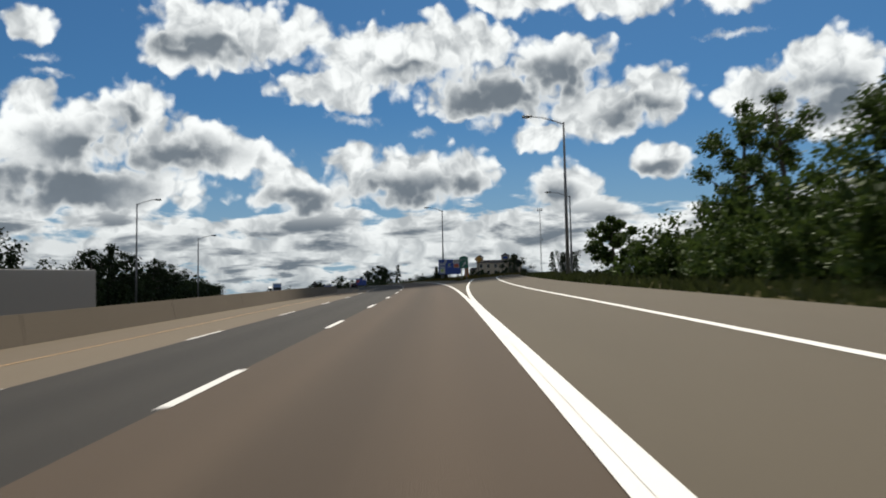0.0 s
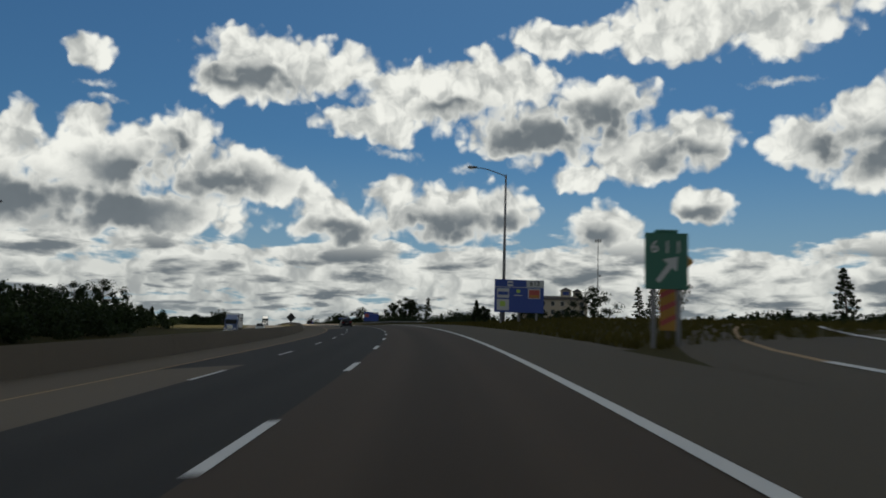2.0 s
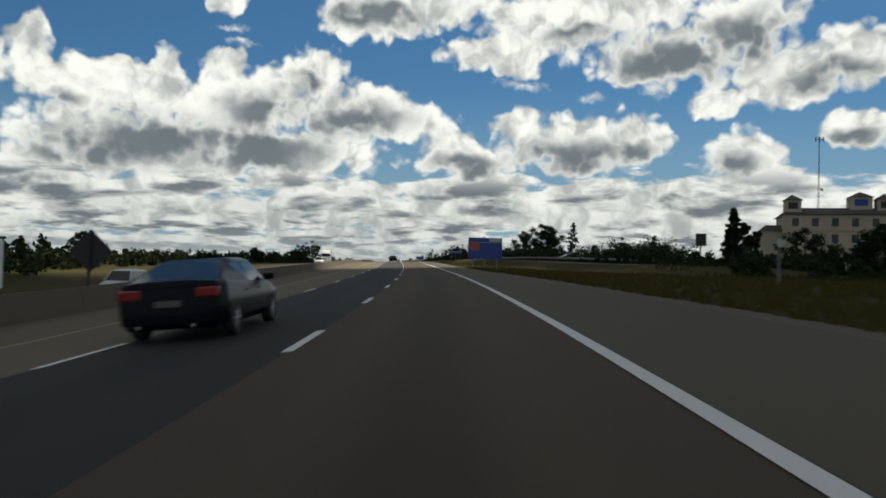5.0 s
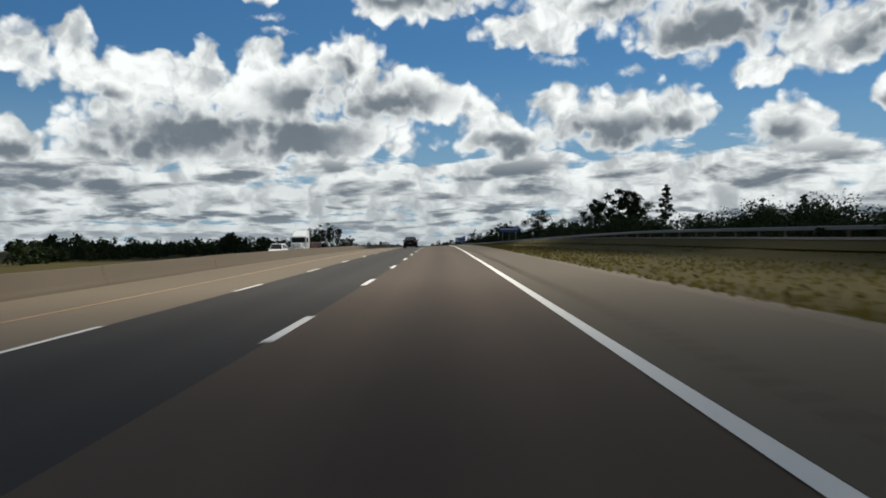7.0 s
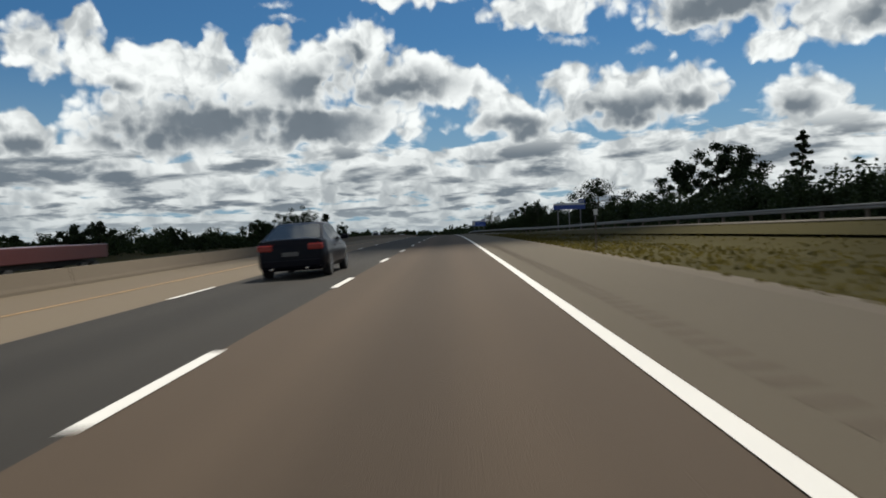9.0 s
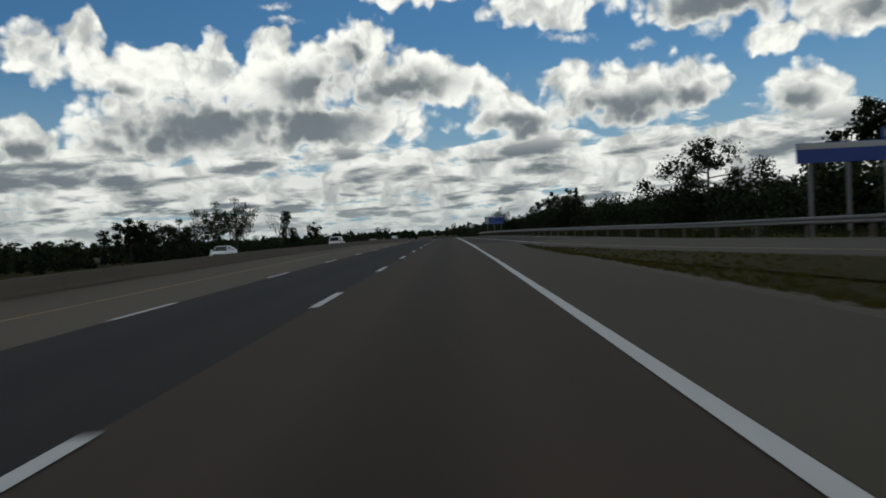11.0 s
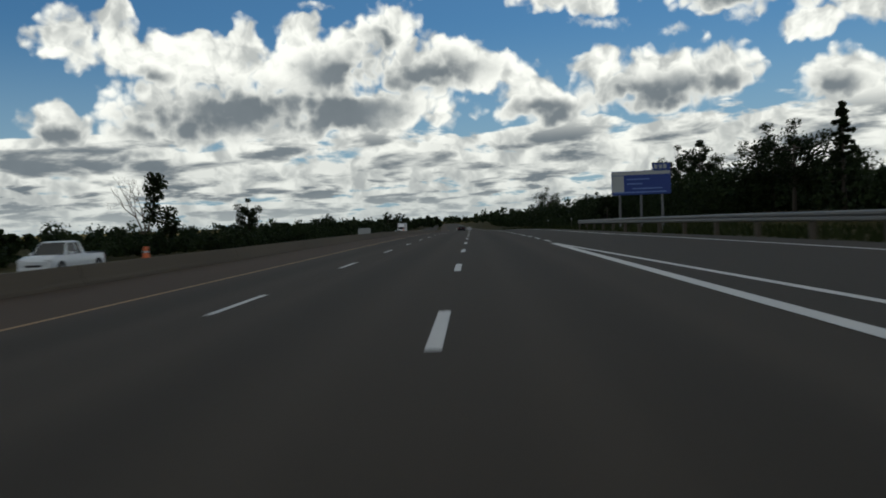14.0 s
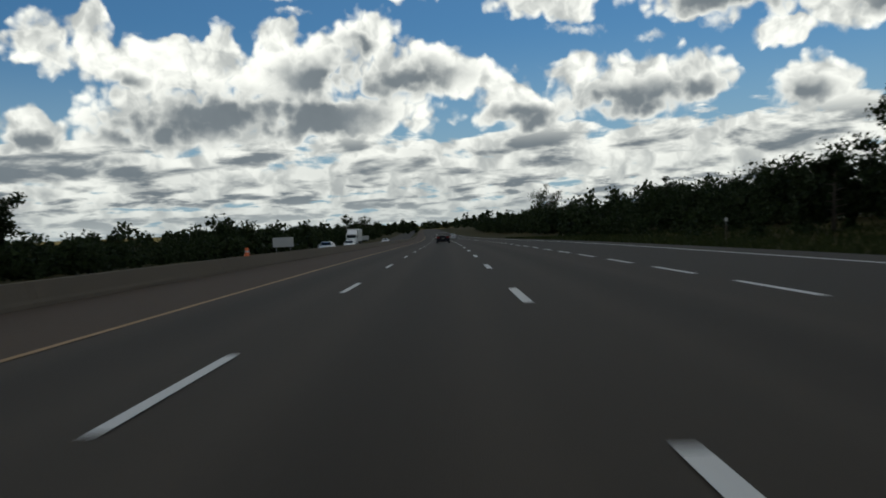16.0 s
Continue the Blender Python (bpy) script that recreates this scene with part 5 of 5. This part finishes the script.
ROUND = "dark green broadleaf roadside tree with an uneven crown"
OPEN_CROWN = "tall open-crowned tree with gaps between its boughs"
SPIRE = "dark pointed conifer standing above the scrub"
for i, (s, n, h, w, kind, label) in enumerate((
        (47.9, 13.3, 3.9, 1.5, "round", "small bright green broadleaf tree on the verge"),
        (43.0, 19.0, 10.2, 2.6, "round", ROUND), (39.0, 20.0, 10.0, 2.8, "round", ROUND), (29.0, 19.0, 8.2, 2.6, "round", ROUND),
        (31.0, 24.0, 8.6, 3.2, "round", ROUND),
        (221.5, 67.0, 12.6, 3.4, "vase", OPEN_CROWN), (222.0, 50.0, 9.6, 4.2, "round", ROUND),
        (186.0, 79.0, 11.8, 3.0, "cone", SPIRE), (176.0, 88.0, 9.0, 3.4, "round", ROUND),
        (258.5, 34.7, 6.6, 1.6, "cone", SPIRE), (262.0, 37.5, 5.4, 1.7, "round", ROUND),
        (260.0, 52.0, 7.0, 3.0, "round", ROUND), (284.0, 57.0, 7.6, 3.4, "round", ROUND), (288.0, 72.0, 8.4, 3.6, "round", ROUND),
        (282.0, 66.0, 7.0, 3.0, "round", ROUND), (250.0, 75.0, 12.4, 2.6, "cone", SPIRE), (254.0, 80.0, 13.0, 2.8, "cone", SPIRE), (257.0, 86.0, 12.0, 2.8, "cone", SPIRE),
        (481.0, 58.0, 18.5, 6.6, "round", ROUND), (486.0, 52.0, 15.5, 5.4, "round", ROUND), (474.0, 61.0, 17.0, 6.0, "round", ROUND), (462.0, 66.0, 18.0, 4.2, "cone", SPIRE),
        (448.0, 70.0, 10.0, 3.2, "cone", SPIRE), (440.0, 56.0, 8.0, 4.0, "round", ROUND),
        (499.0, 37.0, 12.6, 6.6, "round", OPEN_CROWN), (577.6, 33.1, 10.8, 2.2, "cone", SPIRE), (590.0, 34.0, 10.4, 3.4, "vase", OPEN_CROWN),
        (600.0, 36.0, 10.8, 3.4, "vase", OPEN_CROWN), (646.5, 38.0, 13.4, 3.0, "vase", OPEN_CROWN), (622.0, 34.0, 11.5, 3.4, "round", ROUND),
        (638.0, 32.0, 10.0, 3.6, "round", ROUND), (651.0, 44.0, 14.5, 3.6, "vase", OPEN_CROWN), (904.0, 47.0, 20.0, 6.5, "vase", OPEN_CROWN),
        (631.0, 22.0, 4.6, 2.4, "round", ROUND), (700.0, 33.0, 8.0, 2.6, "vase", OPEN_CROWN),
        (84.0, -44.0, 11.6, 4.2, "round", ROUND), (75.0, -47.0, 13.0, 4.8, "round", ROUND), (255.8, -52.0, 11.0, 5.2, "round", ROUND),
        (240.0, -54.0, 9.6, 4.8, "round", ROUND), (226.0, -55.0, 7.8, 4.4, "round", ROUND), (205.0, -50.0, 7.8, 4.2, "round", ROUND), (190.0, -47.0, 7.6, 4.0, "round", ROUND),
        (172.0, -45.0, 7.0, 3.8, "round", ROUND), (300.0, -48.0, 5.4, 1.8, "cone", SPIRE), (306.0, -52.0, 5.8, 2.4, "round", ROUND),
        (431.0, -47.0, 5.0, 2.4, "round", ROUND), (420.0, -45.0, 4.4, 2.6, "round", ROUND), (450.0, -44.0, 4.2, 2.2, "round", ROUND),
        (551.0, -40.6, 12.0, 4.2, "vase", OPEN_CROWN), (545.0, -43.4, 11.0, 3.8, "vase", OPEN_CROWN), (528.0, -44.0, 7.2, 3.4, "vase", OPEN_CROWN),
        (654.0, -42.4, 9.6, 2.4, "vase", OPEN_CROWN), (860.0, -34.0, 11.0, 4.6, "round", ROUND), (905.0, -30.0, 11.0, 4.6, "round", ROUND),
        (744.0, -46.0, 7.0, 3.6, "round", ROUND), (108.0, -41.0, 8.8, 3.4, "round", ROUND), (117.0, -41.5, 10.0, 4.2, "round", ROUND), (126.0, -42.0, 9.2, 3.8, "round", ROUND),
        (140.0, -41.0, 8.6, 3.6, "round", ROUND), (505.0, -43.0, 6.6, 3.4, "round", ROUND), (513.0, -44.0, 6.2, 2.6, "vase", OPEN_CROWN), (398.0, 66.0, 10.6, 2.2, "vase", OPEN_CROWN), (410.0, 79.0, 12.0, 3.4, "cone", SPIRE))):
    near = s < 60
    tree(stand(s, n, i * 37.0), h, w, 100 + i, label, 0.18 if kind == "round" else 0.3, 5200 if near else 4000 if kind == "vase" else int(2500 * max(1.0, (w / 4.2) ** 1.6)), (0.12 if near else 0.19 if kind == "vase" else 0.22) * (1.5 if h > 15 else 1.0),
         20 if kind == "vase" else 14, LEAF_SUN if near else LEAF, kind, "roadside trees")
bare_tree(stand(614.0, -45.5), 11.4, 4.6, 5, "half-dead forked tree with bare branches and one leafy side")


def thicket(label, s0, s1, n0, n1, low, high, clumps, leaf, seed, mat, per=70, edge=None, name="scrub", rise=None):
    """A belt of scrub: overlapping leafy clumps of uneven height."""
    rng = np.random.default_rng(seed)
    per, leaf = per * 0.66, leaf * 1.14
    pts, siz = [], []
    for _ in range(clumps):
        s = s0 + (s1 - s0) * rng.random()
        f = rng.random()
        n = n0 + (n1 - n0) * f
        h = low + (high - low) * rng.random() ** 1.6
        h *= 0.72 + 0.5 * (noise.noise((s * 0.05, seed, 0)) * 0.5 + 0.5) + (rise or 0.0) * f
        base = spot(s, n, ground_up(s, n))
        r = h * (0.42 + 0.25 * rng.random())
        for z, k in ((0.28, 1.0), (0.62, 0.8), (0.86, 0.5)):
            c = (base.x + rng.normal() * r * 0.25, base.y + rng.normal() * r * 0.25, base.z + h * z)
            p = in_blob(rng, int(per * k), c, (r * k, r * k, h * 0.26))
            pts.append(p)
            siz.append(leaf * (0.6 + 0.8 * rng.random(len(p))))
            core = in_blob(rng, int(per * k * 0.26), c, (r * k * 0.72, r * k * 0.72, h * 0.19))
            pts.append(core)
            siz.append(np.full(len(core), leaf * 1.9))
    pts, siz = np.concatenate(pts), np.concatenate(siz)
    me = leaf_mesh(name, pts, siz, rng)
    me.materials.append(mat)
    return tagged(new(name, me), label, "scrub", kind="stuff")


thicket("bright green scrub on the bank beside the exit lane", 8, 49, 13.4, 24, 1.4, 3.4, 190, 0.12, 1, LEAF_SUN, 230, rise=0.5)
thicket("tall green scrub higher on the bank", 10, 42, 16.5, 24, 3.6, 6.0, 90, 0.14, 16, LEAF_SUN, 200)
thicket("low dark scrub beyond the exit ramp", 62, 250, 60, 78, 2.0, 4.2, 240, 0.24, 2, LEAF_FAR, 110)
thicket("low dark scrub around the hotel", 225, 430, 42, 58, 2.2, 4.2, 230, 0.22, 3, LEAF_FAR, 120)
thicket("dark wooded bank past the entry ramp", 374, 446, 62, 78, 6.4, 9.6, 140, 0.26, 33, LEAF_FAR, 120)
thicket("low green scrub behind the second sign", 245, 330, 30, 44, 0.8, 2.0, 160, 0.15, 31, LEAF_FAR, 90)
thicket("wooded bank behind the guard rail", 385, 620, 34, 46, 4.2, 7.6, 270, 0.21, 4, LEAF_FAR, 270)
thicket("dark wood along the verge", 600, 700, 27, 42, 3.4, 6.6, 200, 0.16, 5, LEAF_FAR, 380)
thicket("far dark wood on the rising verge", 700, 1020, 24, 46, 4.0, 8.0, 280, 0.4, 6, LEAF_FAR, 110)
thicket("loose bushes on the grass verge", 610, 720, 17, 26, 0.8, 2.4, 34, 0.14, 61, LEAF_FAR, 130)
thicket("belt of trees beyond the opposite carriageway", 60, 262, -54, -38, 3.2, 6.4, 240, 0.23, 7, LEAF_FAR, 170)
thicket("low scrub beyond the opposite carriageway", 255, 430, -58, -44, 1.6, 3.4, 220, 0.2, 8, LEAF_FAR, 110)
thicket("low scrub along the far verge", 425, 640, -56, -40, 1.2, 4.2, 270, 0.2, 9, LEAF_FAR, 120)
thicket("thick green bushes on the far verge", 600, 700, -44, -29, 0.9, 3.9, 200, 0.17, 10, LEAF_FAR, 150)
thicket("long scrub belt on the far verge", 690, 1020, -52, -30, 1.6, 6.8, 290, 0.36, 11, LEAF_FAR, 110)
thicket("distant trees closing the road's horizon", 1100, 1700, -260, -10, 6, 11, 200, 1.2, 12, LEAF_FAR, 60)
thicket("distant trees over the far horizon", 1040, 1700, 30, 300, 6, 13, 200, 1.2, 13, LEAF_FAR, 60)
thicket("distant trees where the road leaves the view", 1470, 1560, -110, 110, 6, 10, 120, 0.9, 17, LEAF_FAR, 60)
thicket("distant dark treeline", 420, 1000, -330, -120, 4, 8, 240, 0.9, 14, LEAF_FAR, 60)
thicket("distant dark treeline past the fields", 150, 700, 130, 330, 4, 9, 280, 0.9, 15, LEAF_FAR, 60)

def turf(label, s0, s1, n0, n1, count, tall, seed, mat, keep=None):
    """Grass tufts: upright blades."""
    rng = np.random.default_rng(seed)
    ss, nn = s0 + (s1 - s0) * rng.random(count), rng.random(count) ** 1.4
    v = []
    for s, f in zip(ss, nn):
        lo = n0(s) if callable(n0) else n0
        hi = n1(s) if callable(n1) else n1
        if hi <= lo:
            continue
        n = lo + (hi - lo) * f
        p = spot(s, n, ground_up(s, n) - 0.02)
        h = tall * (0.4 + rng.random()) * (0.6 + 0.8 * (noise.noise((s * 0.15, n * 0.4, seed)) * 0.5 + 0.5))
        a = rng.random() * math.tau
        w = 0.05 + 0.05 * rng.random()
        dx, dy = math.cos(a) * w, math.sin(a) * w
        lx, ly = rng.normal() * h * 0.3, rng.normal() * h * 0.3
        v += [(p.x - dx, p.y - dy, p.z), (p.x + dx, p.y + dy, p.z), (p.x + dx * 0.3 + lx, p.y + dy * 0.3 + ly, p.z + h), (p.x - dx * 0.3 + lx, p.y - dy * 0.3 + ly, p.z + h * 0.94)]
    me = bpy.data.meshes.new("grass")
    k = len(v) // 4
    me.from_pydata(v, [], [(4 * i, 4 * i + 1, 4 * i + 2, 4 * i + 3) for i in range(k)])
    me.materials.append(mat)
    return tagged(new("grass", me), label, "grass", kind="stuff")


turf("yellowing tall grass on the verge", 92, 260, EDGE + 0.5, 26, 16000, 0.24, 1, BLADE)
turf("yellowing grass between road and entry ramp", 255, 452, EDGE + 0.4, lambda s: ramp_on_left(s) - 1.4, 16000, 0.09, 2, BLADE)
turf("green grass beyond the verge", 560, 720, lambda s: ramp_on_right(s) + 1.9, 26, 14000, 0.3, 3, BLADE_GREEN)
turf("green grass beside the exit lane", 10, 100, lambda s: ramp_off_right(s) + 2.8, 24, 9000, 0.3, 4, BLADE_GREEN)
turf("grass on the bank behind the guard rail", 380, 560, lambda s: ramp_on_right(s) + 2.2, 36, 8000, 0.5, 5, BLADE_GREEN)
turf("green grass beyond the exit ramp", 100, 260, 26, 60, 9000, 0.5, 6, BLADE_GREEN)

for s0, s1, a in ((92.0, 424, lambda s: EDGE), (560, 760, lambda s: ramp_on_right(s) + 1.6)):
    tagged(sweep("gravel_verge", s0, s1, lambda s: [(a(s) - 0.12, -0.012), (a(s) + 0.35, -0.03), (a(s) + 0.75 + 0.2 * noise.noise((s * 0.3, 0, 0)), -0.085)], GRAVEL, 3.0),
           "narrow strip of dusty gravel along the shoulder", "verge", kind="structure")


def rumble():
    """Flat darker strips laid on the shoulder beside the white line, in place of milled grooves."""
    bm = bmesh.new()
    s = 250.0
    while s < 380:
        q = [spot(s + a, LANE + 0.5 + b, 0.004) for a, b in ((0, 0), (0, 0.3), (0.12, 0.3), (0.12, 0))]
        bm.faces.new([bm.verts.new(p) for p in q])
        s += 0.5
    ob = part("rumble_strip", bm, ASPHALT, ROAD)
    tagged(ob, "row of flat darker strips for milled rumble grooves", kind="stuff")


rumble()


def bank_foot(s):
    return max(EDGE + 0.15, ramp_on_left(s) - 3.6)


tagged(sweep("grass_bank", 264, 440, lambda s: [(bank_foot(s), -0.06), (ramp_on_left(s) - 1.18, ramp_on_up(s) - 0.012)], GRASS, 4.0), "low grass bank rising to the entry ramp", "grass", kind="structure")
